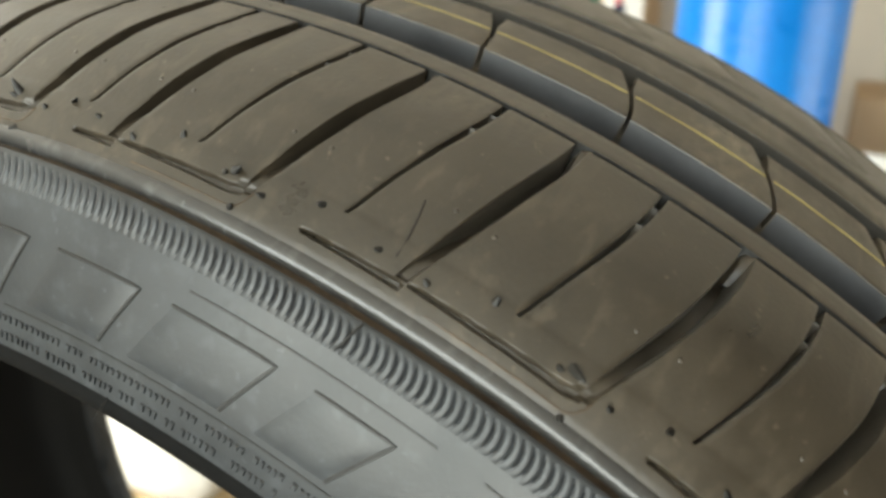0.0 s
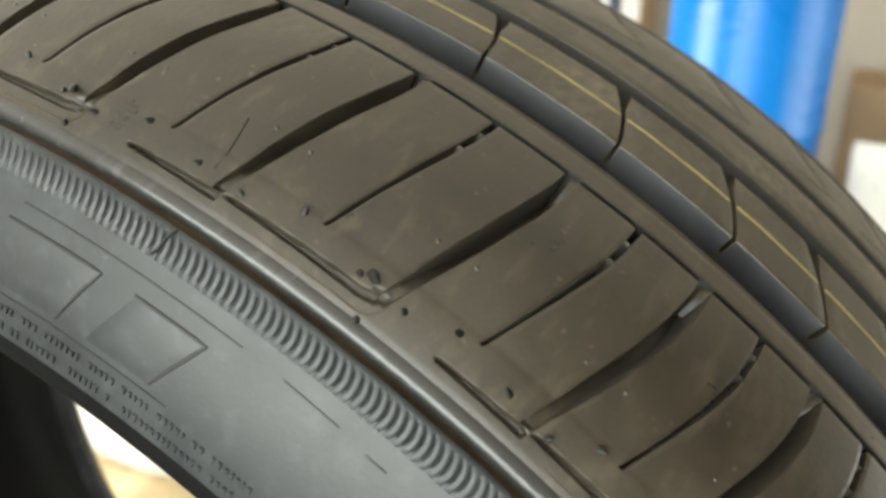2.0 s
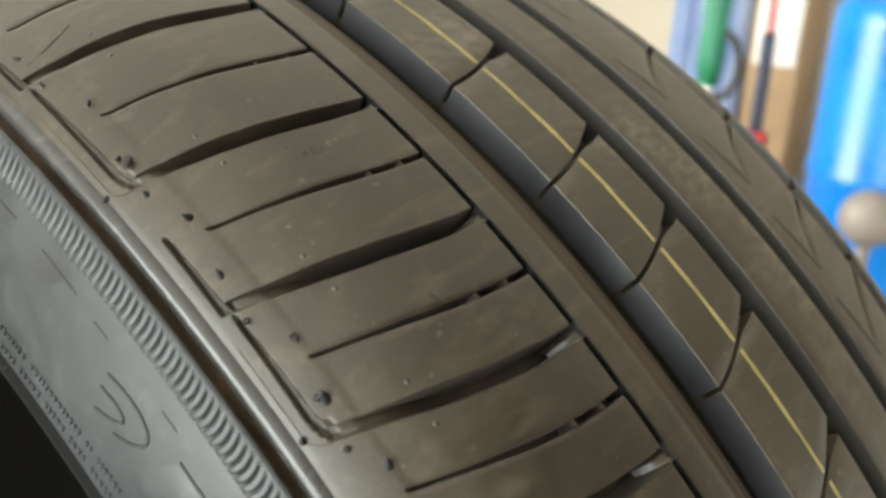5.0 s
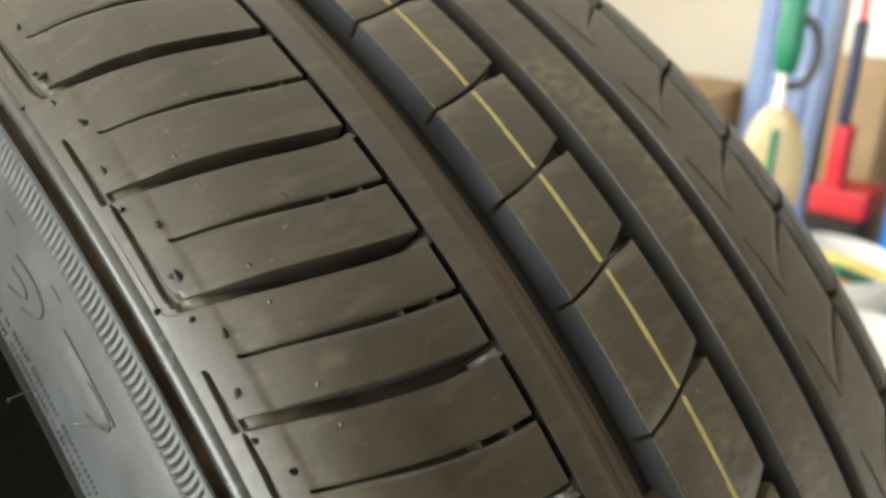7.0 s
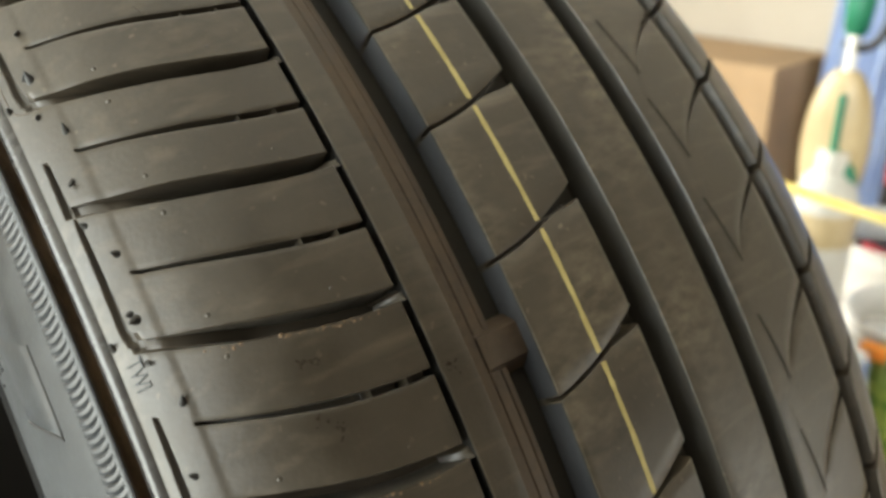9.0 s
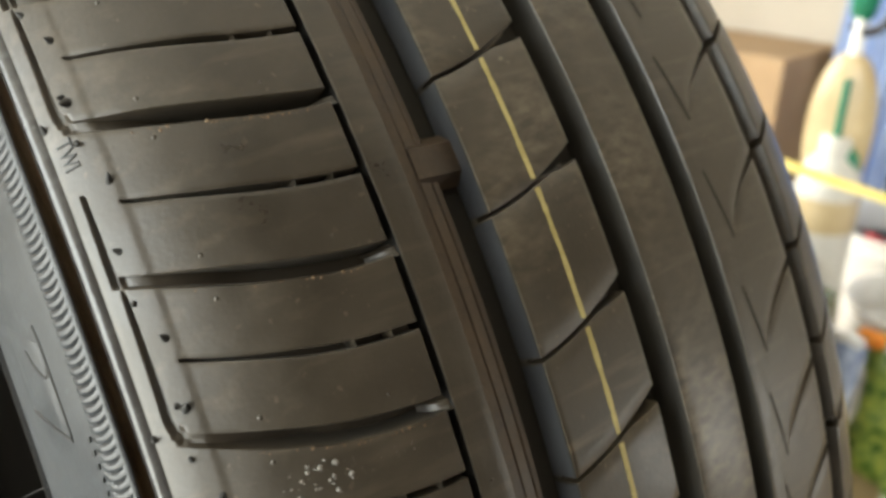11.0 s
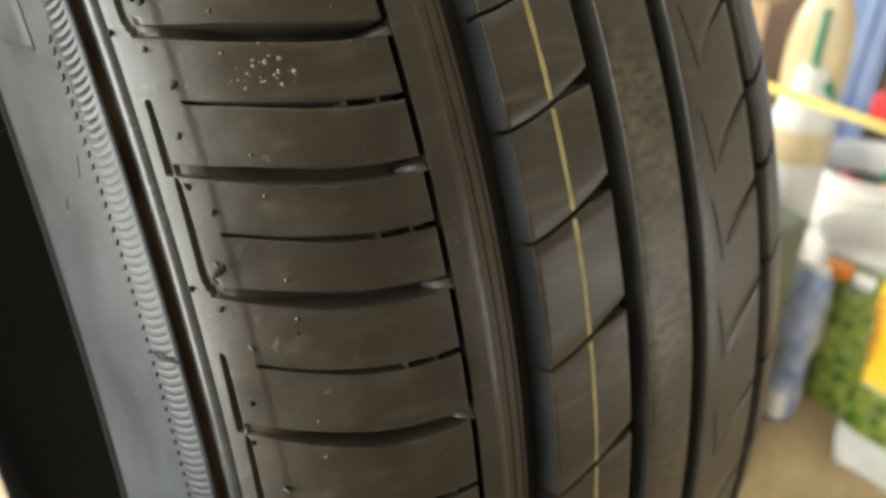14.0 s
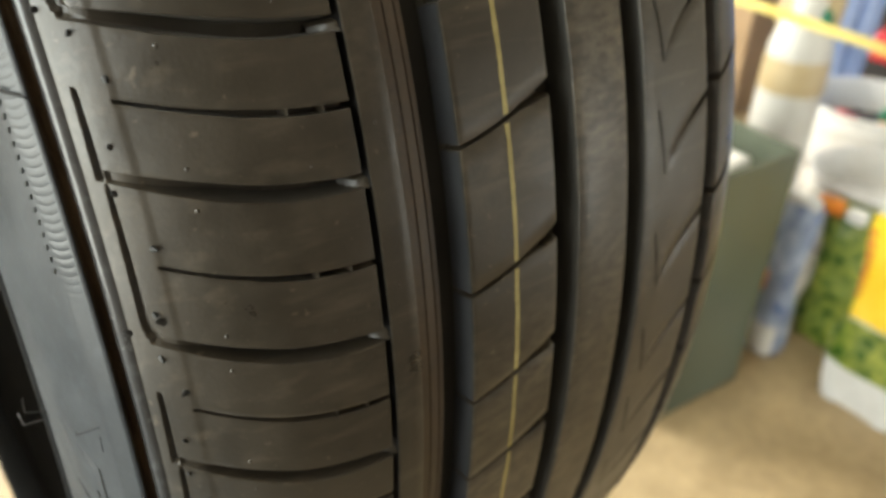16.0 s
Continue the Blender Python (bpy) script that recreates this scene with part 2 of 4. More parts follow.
def tube(points, radius, n=8):
    verts, faces = [], []
    pts = [Vector(p) for p in points]
    for i, p in enumerate(pts):
        d = (pts[min(i + 1, len(pts) - 1)] - pts[max(i - 1, 0)]).normalized()
        u = d.orthogonal().normalized() if i == 0 else (u - d * u.dot(d)).normalized()
        w = d.cross(u)
        for k in range(n):
            a = 2 * math.pi * k / n
            verts.append(p + (u * math.cos(a) + w * math.sin(a)) * radius)
    for i in range(len(pts) - 1):
        for k in range(n):
            q = (k + 1) % n
            faces.append((i * n + k, i * n + q, (i + 1) * n + q, (i + 1) * n + k))
    faces.append(tuple(range(n))[::-1])
    faces.append(tuple(range((len(pts) - 1) * n, len(pts) * n)))
    return verts, faces


# ---- the room ----


def structure(name, lo, hi, material, bevel=0.0):
    v, f = box_mesh(lo, hi, bevel)
    return tagged(mesh_object(name, v, f, material), kind="structure")


structure("floor", (X0, Y0, FLOOR - 0.1), (X1, Y1, FLOOR), CONCRETE)
# added unseen slab, grey-blue and dark to cut warm bounce onto the sidewall
structure("cool_bounce_floor", (X0, Y0, FLOOR), (-0.35, Y1, FLOOR + 0.006), SCREED)
structure("ceiling", (X0 - 0.15, Y0 - 0.15, TOP), (X1 + 0.15, Y1 + 0.15, TOP + 0.12), CEIL)
structure("wall_east", (X1, Y0, FLOOR - 0.1), (X1 + 0.15, Y1 + 0.15, TOP), PLASTER)
# south wall, opened low down only for the added fill lamp
structure("wall_south_head", (X0, Y0 - 0.15, 0.55), (X1, Y0, TOP), PLASTER)
structure("wall_south_pier", (X0, Y0 - 0.15, FLOOR - 0.1), (0.95, Y0, 0.55), PLASTER)
structure("wall_south_end", (2.75, Y0 - 0.15, FLOOR - 0.1), (X1, Y0, 0.55), PLASTER)
# added unseen dark wall: darkens what the tread reflects from the south
structure("unseen_light_block", (X0, -1.22, FLOOR - 0.1), (0.72, -1.10, TOP), BLOCKER)
# north wall with its window opening, west wall with the wide door opening
structure("wall_north_low", (X0, Y1, FLOOR - 0.1), (X1, Y1 + 0.15, 0.2), PLASTER)
structure("wall_north_high", (X0, Y1, 1.5), (X1, Y1 + 0.15, TOP), PLASTER)
structure("wall_north_pier", (X0, Y1, 0.2), (-0.5, Y1 + 0.15, 1.5), PLASTER)
structure("wall_north_end", (1.2, Y1, 0.2), (X1, Y1 + 0.15, 1.5), PLASTER)
structure("wall_west_head", (X0 - 0.15, Y0 - 0.15, 1.80), (X0, Y1 + 0.15, TOP), PLASTER)
structure("wall_west_pier", (X0 - 0.15, Y0 - 0.15, FLOOR - 0.1), (X0, -1.0, 1.80), PLASTER)
structure("wall_west_end", (X0 - 0.15, 1.3, FLOOR - 0.1), (X0, Y1 + 0.15, 1.80), PLASTER)
v, f = box_mesh((-60, -60, FLOOR - 0.26), (60, 60, FLOOR - 0.12), 0)
tagged(mesh_object("ground", v, f, CONCRETE), kind="structure")

# ---- the tyre ----
R = 0.32          # height of the axle over the bench
MID = 0.0545      # middle of the tread, along the axle
SKIN = [(-0.0452, 0.3001), (-0.0445, 0.3012), (-0.0385, 0.3070), (-0.030, 0.3128), (-0.020, 0.3172), (-0.010, 0.3193), (0.0, 0.32045),
        (0.022, 0.3214), (0.037, 0.3218), (MID, 0.3220)]
SKIN = SKIN + [(2 * MID - x, r) for x, r in SKIN[-2::-1]]
SX, SR = np.array([p[0] for p in SKIN]), np.array([p[1] for p in SKIN])
_m = np.diff(SR) / np.diff(SX)
_t = np.r_[_m[0], [0 if a * b <= 0 else 2 * a * b / (a + b) for a, b in zip(_m[:-1], _m[1:])], _m[-1]]


def skin(x):
    """Radius of the tread's outer skin at x along the axle (a smooth curve through SKIN)."""
    i = int(np.clip(np.searchsorted(SX, x) - 1, 0, len(SX) - 2))
    h = SX[i + 1] - SX[i]
    s = (x - SX[i]) / h
    return ((2 * s**3 - 3 * s**2 + 1) * SR[i] + (s**3 - 2 * s**2 + s) * h * _t[i] + (3 * s**2 - 2 * s**3) * SR[i + 1] + (s**3 - s**2) * h * _t[i + 1])


def creased(x):
    """The skin with the moulded crease that runs round the shoulder: a short fall, then a slow rise."""
    return skin(x) - 0.00022 * smooth(-0.0389, -0.0373, x) * (1 - smooth(-0.0375, -0.0285, x))


def slope(x):
    return (skin(x + 1e-4) - skin(x - 1e-4)) / 2e-4


def on(x, r, th):
    """A point of the tyre: x along the axle, r from it, th up from the horizontal on the camera's side."""
    return (x, -r * math.cos(th), R + r * math.sin(th))


def sunk(x, th, d):
    """A point d under the tread's skin."""
    g = slope(x)
    k = 1 / math.sqrt(1 + g * g)
    return on(x + d * g * k, creased(x) - d * k, th)


def smooth(a, b, x):
    t = min(1.0, max(0.0, (x - a) / (b - a)))
    return t * t * (3 - 2 * t)


# pitches of the pattern: uneven, as the tyre has them
SEEN = [1.1623, 1.0516, 0.9537, 0.8682, 0.7893, 0.6998, 0.6032, 0.5100, 0.4241, 0.3467, 0.2526, 0.1448, 0.0456, -0.0400]
OVER = [1.5250, 1.4354, 1.3640, 1.2665]   # the four pitches before the first one above
N = 68
M = len(SEEN)
GROOVE = SEEN + [0.0] * (N - M - 4) + [a - 2 * math.pi for a in OVER]
for i in range(M, N - 4):
    GROOVE[i] = GROOVE[M - 1] + (GROOVE[N - 4] - GROOVE[M - 1]) * (i - M + 1) / (N - M - 3)


def groove_at(k):
    return GROOVE[k % N] - 2 * math.pi * (k // N)


def bow(x):
    return 18.0 * x * x if x < 0 else 0.0


def near(k):
    k = (k + N // 2) % N - N // 2
    return -6 <= k <= 15


_paths = {}


def strip_paths(j):
    """Two thin moulded slots along the shoulder, as runs of (x, th, half width): a short one that meets the tip
    of cross groove j - 1, and a long one that turns into cross groove j."""
    if j not in _paths:
        tip0, tip1 = groove_at(j - 1) + bow(-0.0424), groove_at(j) + bow(-0.0424)
        start = groove_at(j - 2) - 0.010
        short = [(-0.0432, start + (tip0 - start) * u, 0.00016 + 0.00024 * u) for u in np.linspace(0, 1, 5)]
        a, turn = tip0 - 0.009, tip1 + 0.012
        long_ = [(-0.0426, a + (turn - a) * u, 0.00016 + 0.00030 * u) for u in np.linspace(0, 1, 5)]
        g = groove_at(j) + bow(-0.0395)
        for u in np.linspace(0.2, 1, 6):
            long_.append((-0.0426 + 0.0030 * u ** 1.6, turn + (g - turn) * (1 - (1 - u) ** 1.7), 0.00046 + 0.00040 * u))
        _paths[j] = (np.array(short), np.array(long_))
    return _paths[j]


def strip_groove(x, th, k):
    """Depth of those slots at a place of the shoulder."""
    d = 0.0
    for p in [p for j in (k - 1, k, k + 1, k + 2) if j % 2 for p in strip_paths(j)]:
        if not p[:, 1].min() - 0.01 < th < p[:, 1].max() + 0.01:
            continue
        q = np.c_[p[:, 0] - x, (p[:, 1] - th) * 0.302]
        e = q[1:] - q[:-1]
        u = np.clip(-(q[:-1] * e).sum(1) / (e * e).sum(1), 0, 1)
        dist = np.hypot(*(q[:-1] + e * u[:, None]).T)
        w = p[:-1, 2] + (p[1:, 2] - p[:-1, 2]) * u
        i = int(np.argmin(dist - w))
        d = max(d, 0.0013 * (1 - smooth(w[i] - 0.0002, w[i] + 0.0003, dist[i])))
    return d


tyre = thing("tyre", (MID, 0, 0), "black low-profile car tyre with dusty brown tread, standing upright", "tyre")


def grid(cols, rows, point, name, material, parent, label="", sharp=32, flip=False):
    verts = [point(x, r) for x in cols for r in rows]
    m = len(rows)
    faces = []
    for i in range(len(cols) - 1):
        for j in range(m - 1):
            q = (i * m + j, i * m + j + 1, (i + 1) * m + j + 1, (i + 1) * m + j)
            faces.append(q[::-1] if flip else q)
    return piece(name, verts, faces, material, parent, label, sharp)


def shoulder_block(k, half):
    """Half a pitch of the near shoulder: from a cross groove to the sipe in its middle, or on to the next groove."""
    fine = near(k)
    if fine:
        cols = list(np.linspace(-0.0452, -0.0442, 5)) + list(np.linspace(-0.0440, -0.0412, 36)) + list(np.linspace(-0.0410, -0.0352, 26)) + list(np.linspace(-0.0344, -0.0010, 20))
    else:
        cols = list(np.linspace(-0.0452, -0.0010, 14))
    if fine:
        cols = sorted(cols + [c + d for c in (-0.0055, -0.0125) for d in (-0.0007, -0.0004, 0.0, 0.0004, 0.0007)])
    cols += [-0.0004, -0.0001, 0.0001, 0.0003, 0.0017]
    n = 26 if fine else 4
    g0, g1 = groove_at(k), groove_at(k + 1)
    mid = (g0 + g1) / 2

    def groove_row(sign, base):
        # floor middle, floor edge, top edge, rounding: the wall leans a little
        foot = 0.52 if sign > 0 else 0.92
        return [("g", base, 0.0, 1.0), ("g", base, -sign * foot, 1.0), ("g", base, -sign * 0.98, 0.05), ("g", base, -sign * 1.0, 0.02), ("g", base, -sign * 1.07, 0.0)]

    def sipe_row(sign, base):
        return [("s", base, sign * 1.8, 0.0), ("s", base, sign * 1.0, 0.04), ("s", base, sign * 0.85, 1.0), ("s", base, 0.0, 1.0)]

    if half == 0:
        head, tail, a, b = groove_row(1, g0), sipe_row(1, mid), g0 - 0.0088, mid + 0.005
    else:
        head, tail, a, b = sipe_row(-1, mid)[::-1], groove_row(-1, g1)[::-1], mid - 0.005, g1 + 0.0088
    rows = head + [("b", a + (b - a) * i / n, 0, 0) for i in range(n + 1)] + tail

    def point(x, row):
        kind, base, w, f = row
        th = base + bow(x)
        d = 0.0
        if kind == "g":
            th += w * 0.0056 * (0.72 + 0.28 * smooth(-0.0440, -0.026, x)) * (1.0 - 0.15 * smooth(-0.012, -0.001, x))
            d = f * (0.0009 * smooth(-0.0427, -0.0420, x) + 0.0076 * smooth(-0.0418, -0.024, x))
        elif kind == "s":
            th += w * 0.0023 * (0.55 + 0.45 * smooth(-0.034, -0.018, x))
            bar = max(math.exp(-((x + 0.0055) / 0.0005) ** 4), math.exp(-((x + 0.0125) / 0.0005) ** 4))
            d = f * 0.0045 * smooth(-0.0388, -0.0375, x) * (1 - 0.93 * bar)
        d = max(d, strip_groove(x, th, k)) if x < -0.034 and fine else d
        edge = 0.0 if x < -0.0006 else (0.00005 if x < -0.0003 else 0.0004 if x < 0 else 0.0068)
        return sunk(min(x, 0.0017), th, max(d, edge))

    grid(cols, rows, point, "shoulder_block", RUBBER, tyre, sharp=38)


for k in range(N):
    for half in (0, 1):
        shoulder_block(k, half)


def ring(profile, name, material, label="", n=280, sharp=30):
    """A full turn of a profile of (x, r)."""
    verts, faces, m = [], [], len(profile)
    for i in range(n):
        th = 2 * math.pi * i / n
        verts += [on(x, r, th) for x, r in profile]
    for i in range(n):
        j = (i + 1) % n
        for q in range(m - 1):
            faces.append((i * m + q, i * m + q + 1, j * m + q + 1, j * m + q))
    return piece(name, verts, faces, material, tyre, label, sharp)


def at_depth(x, d):
    return (x, skin(x) - d)


DEEP = 0.0070
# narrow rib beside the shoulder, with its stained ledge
# the slit's inner flank, coloured near black in place of its shade
ring([at_depth(0.0013, DEEP + 0.001), at_depth(0.0014, 0.0014), at_depth(0.0015, 0.0002)], "rib_flank", NUB, "groove flank darkened for its shade", sharp=60)
ring([at_depth(0.0015, 0.0002), at_depth(0.0017, 0.00005), at_depth(0.0020, 0)] + [at_depth(x, 0) for x in (0.004, 0.006, 0.0080)]
     + [at_depth(0.0085, 0.0002), at_depth(0.0087, 0.0005)], "narrow_rib", RUBBER)
LEDGE = [(0.0087, 0.0005), (0.0091, 0.0013), (0.0115, 0.0016), (0.0119, 0.0023), (0.0123, 0.0020), (0.0148, 0.0026), (0.0152, 0.0033), (0.0156, 0.0030), (0.0171, 0.0035), (0.0174, DEEP + 0.001)]
ring([at_depth(x, d) for x, d in LEDGE], "rib_ledge", BROWN, "brown-stained stepped ledge")
# plain middle rib
ring([at_depth(0.0578, DEEP + 0.001), at_depth(0.0586, 0.0012), at_depth(0.0591, 0.0002), at_depth(0.0597, 0)] + [at_depth(x, 0) for x in (0.064, 0.0685, 0.073)]
     + [at_depth(0.0771, 0), at_depth(0.0777, 0.0001), at_depth(0.0781, 0.0006), at_depth(0.0787, DEEP + 0.001)], "middle_rib", RIBRUBBER)

# flanks of the middle and far ribs, groove shade put into their dark colour
ring([at_depth(0.0571, DEEP + 0.001), at_depth(0.0583, 0.0012), at_depth(0.0588, 0.0004)], "rib_flank", SHADED, "groove flank darkened for its shade", sharp=60)
ring([at_depth(0.0841, DEEP + 0.001), at_depth(0.0851, 0.0010), at_depth(0.0854, 0.0005)], "rib_flank", SHADED, "groove flank darkened for its shade", sharp=60)

# rib with the yellow line: blocks parted by slanting sipes
LEAN_AT = [1.1543, 1.0455, 0.9501, 0.8701, 0.7907, 0.6958, 0.6023, 0.5069, 0.4281, 0.3489, 0.2539, 0.1452, 0.0500, -0.0330]


def slant_at(k):
    j = k % N
    return (LEAN_AT[j] if j < len(LEAN_AT) else GROOVE[j]) - 2 * math.pi * (k // N)


def slant(x):
    u = max(0.0, x - 0.0222)
    return 0.42 * u + 21.6 * u * u


def rib_block(k):
    c0, c1 = slant_at(k), slant_at(k + 1)
    cols = [0.0235, 0.0236, 0.0238, 0.0243] + list(np.linspace(0.0252, 0.0495, 15)) + [0.0503, 0.0508, 0.0511, 0.0520]
    n = 7
    rows = [(0, 1.0), (0, 0.98), (0, 0.03), (0, 0.0)] + [(1, i / n) for i in range(1, n)] + [(2, 0.0), (2, 0.03), (2, 0.98), (2, 1.0)]

    def point(x, row):
        side, f = row
        flare = 0.0085 * smooth(0.040, 0.052, x)
        hw = 0.0020 + 0.0006 * smooth(0.034, 0.045, x)
        top, low = c0 + slant(x) - hw - flare, c1 + slant(x) + hw
        sf = {1.0: 0, 0.98: 0.1, 0.03: 0.35, 0.0: 1.2}
        if side == 0:
            th, d = top + 0.0008 * (0.8 - sf[f]), f * 0.0050
            th = top + hw if f == 1.0 else th
        elif side == 2:
            th, d = low - 0.0008 * (0.8 - sf[f]), f * 0.0050
            th = low - hw if f == 1.0 else th
        else:
            th, d = top + (low - top) * f, 0.0
        e = {0.0235: DEEP + 0.001, 0.0236: 0.0007, 0.0238: 0.00015, 0.0508: 0.00015, 0.0511: 0.0007, 0.0520: DEEP + 0.001}.get(round(x, 4), 0.0)
        return sunk(x, th, max(d, e))

    grid(cols, rows, point, "rib_block", RIBRUBBER, tyre, sharp=38)
    # the block's flank in the first wide groove, cool daylight put into its grey-blue colour
    a, b = c0 + slant(0.0236) - 0.0024, c1 + slant(0.0236) + 0.0024
    grid([0.0, 0.0016, 0.0034, 0.0052, 0.0060], [a + (b - a) * i / 6 for i in range(7)],
         lambda d, th: sunk(0.02345 - 0.10 * d, th, 0.0004 + d), "groove_wall", WALLGREY, tyre, "groove wall coloured grey-blue for the daylight on it", sharp=60, flip=True)


for k in range(N):
    rib_block(k)


def rib_line(k):
    """The painted line over one block, a little wavy and uneven."""
    c0, c1 = slant_at(k), slant_at(k + 1)
    a, b = c0 + slant(0.0373) - 0.0030, c1 + slant(0.0373) + 0.0030
    verts, faces, n = [], [], 18
    for i in range(n + 1):
        th = a + (b - a) * i / n
        x = 0.0373 + 0.00025 * noise.noise((th * 40, 3.1, 0))
        w = 0.00066 + 0.00026 * noise.noise((th * 160, 0, 7.7))
        verts += [sunk(x - w, th, -0.00006), sunk(x, th, -0.00014), sunk(x + w, th, -0.00006)]
    for i in range(n):
        for q in (0, 1):
            faces.append((i * 3 + q, (i + 1) * 3 + q, (i + 1) * 3 + q + 1, i * 3 + q + 1))
    piece("paint_line", verts, faces, YELLOW, tyre, "yellow painted line", 60)


for k in range(N):
    rib_line(k)


def far_rib_block(k):
    """The far rib: curved sipes that open into the outer groove."""
    c0, c1 = groove_at(k) + FAR_TURN, groove_at(k + 1) + FAR_TURN
    cols = [0.0848, 0.0855, 0.0858, 0.0864, 0.0900] + list(0.0945 + 0.0195 * np.linspace(0, 1, 16) ** 1.6) + [0.1145, 0.1148, 0.1155]

    def f(x):
        u = min(1.0, max(0.0, (x - 0.0945) / 0.0205))
        return 0.058 * u ** 0.6
    rows = [(0, 1.0), (0, 0.98), (0, 0.03), (0, 0.0), (1, 0.15), (1, 0.35), (1, 0.6), (1, 0.85), (2, 0.0), (2, 0.03), (2, 0.98), (2, 1.0)]

    def point(x, row):
        side, q = row
        hw = 0.0006 + 0.0030 * smooth(0.0965, 0.115, x)
        top, low = c0 + f(x) - hw, c1 + f(x) + hw
        cut = 0.0045 * smooth(0.0945, 0.0985, x)
        if side == 1:
            th, d = top + (low - top) * q, 0.0
        else:
            s = 1 if side == 0 else -1
            th = (top if side == 0 else low) + s * {1.0: hw, 0.98: 0.0005, 0.03: 0.0003, 0.0: -0.0005}[q]
            d = q * cut
        e = {0.0848: DEEP + 0.001, 0.0855: 0.0007, 0.0858: 0.00015, 0.1145: 0.00015, 0.1148: 0.0007, 0.1155: DEEP + 0.001}.get(round(x, 4), 0.0)
        return sunk(x, th, max(d, e))

    grid(cols, rows, point, "far_rib_block", RUBBER, tyre, sharp=38)
    # fine slit that makes a V with the curved sipe: a raised strip coloured as its shade
    verts, faces = [], []
    for i in range(7):
        u = i / 6
        x, th = 0.0938 - 0.0030 * u ** 1.3, c0 + 0.001 + 0.056 * u
        verts += [sunk(x - 0.00042, th, -0.00012), sunk(x + 0.00042, th, -0.00012)]
    for i in range(6):
        faces.append((2 * i, 2 * i + 1, 2 * i + 3, 2 * i + 2))
    piece("fine_slit", verts, faces, SHADED, tyre, "fine slit, its shade drawn as a dark strip")


FAR_TURN = -0.075
for k in range(N):
    far_rib_block(k)


def far_shoulder_block(k):
    c0, c1 = groove_at(k) + OUT_TURN, groove_at(k + 1) + OUT_TURN
    cols = [0.1218, 0.1225, 0.1228, 0.1234] + list(np.linspace(0.125, 2 * MID + 0.0452, 18))
    rows = [(0, 1.0), (0, 0.8), (0, 0.03), (0, 0.0), (1, 0.15), (1, 0.38), (1, 0.62), (1, 0.85), (2, 0.0), (2, 0.03), (2, 0.8), (2, 1.0)]

    def point(x, row):
        side, q = row
        hw = 0.0036 * (0.25 + 0.75 * (1 - smooth(0.130, 0.150, x)))
        lean = 1.9 * (x - 0.1225) - 14 * (x - 0.1225) ** 2
        top, low = c0 + lean - hw, c1 + lean + hw
        cut = 0.0060 * (1 - smooth(0.138, 0.151, x))
        if side == 1:
            th, d = top + (low - top) * q, 0.0
        else:
            s = 1 if side == 0 else -1
            th = (top if side == 0 else low) + s * {1.0: hw, 0.8: 0.0008, 0.03: 0.0003, 0.0: -0.0006}[q]
            d = min(1, q * 1.2) * cut
        e = {0.1218: DEEP + 0.001, 0.1225: 0.0007, 0.1228: 0.00015}.get(round(x, 4), 0.0)
        return sunk(x, th, max(d, e))

    grid(cols, rows, point, "far_shoulder_block", RUBBER, tyre, sharp=38)


OUT_TURN = -0.01
for k in range(N):
    far_shoulder_block(k)

# groove floors, coloured dark for the shade down there
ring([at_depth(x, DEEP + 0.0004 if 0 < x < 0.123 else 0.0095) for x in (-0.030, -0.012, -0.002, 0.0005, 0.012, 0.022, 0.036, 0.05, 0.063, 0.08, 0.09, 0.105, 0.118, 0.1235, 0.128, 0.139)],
     "groove_floor", SHADED, sharp=60)

# sidewalls, beads and the inside
WALL = [(-0.0452, 0.3001), (-0.0472, 0.2972), (-0.0475, 0.2963), (-0.0482, 0.2957), (-0.0489, 0.2961), (-0.0493, 0.2974), (-0.0496, 0.2980), (-0.0500, 0.2979)]
V0, V1 = (-0.0528, 0.2918), (-0.0585, 0.2600)


def wall_at(v):
    """Near sidewall under the ribbed band: v 0 at the band, 1 near the bead."""
    b = 0.0012 * math.sin(math.pi * min(1, max(0, v)))
    return V0[0] + (V1[0] - V0[0]) * v - b, V0[1] + (V1[1] - V0[1]) * v


side = [wall_at(v) for v in np.linspace(0, 1, 12)]
ring([(-0.0452 - 0.0020 * u - 0.82 * 0.0009 * math.sin(math.pi * u) ** 0.8, 0.3002 - 0.0030 * u + 0.57 * 0.0009 * math.sin(math.pi * u) ** 0.8) for u in np.linspace(0, 1, 12)],
     "shoulder_ridge", RIDGE, "smooth shiny rounded ridge", n=420, sharp=80)
ring(WALL[1:6], "stained_channel", STAIN, "brown-stained channel under the ridge", sharp=60)
ring(WALL[5:8] + [(-0.0504, 0.2974)], "band_rim", SIDE, sharp=60)
ring([(-0.0525, 0.2926)] + side, "sidewall", SIDE, n=360, sharp=50)
BEAD = [(-0.0585, 0.2600), (-0.0588, 0.2595), (-0.0592, 0.2582), (-0.0592, 0.2565), (-0.0584, 0.2555), (-0.0560, 0.2551), (-0.0500, 0.2556), (-0.0438, 0.2580)]
ring(BEAD, "bead", BEADMAT, "rounded bead, blackened for its shade", n=360, sharp=60)
INNER = [(-0.0438, 0.2580), (-0.0430, 0.2620), (-0.0440, 0.2740), (-0.0410, 0.2860), (-0.0320, 0.2960), (-0.010, 0.3040), (MID, 0.3075)]
INNER = INNER + [(2 * MID - x, r) for x, r in INNER[-2::-1]]
ring(INNER, "inner_lining", LINER, "matt black inner lining", sharp=60)
ring([(2 * MID - x, r) for x, r in (WALL + side[1:] + BEAD)[::-1]], "far_sidewall", SIDE, sharp=60)

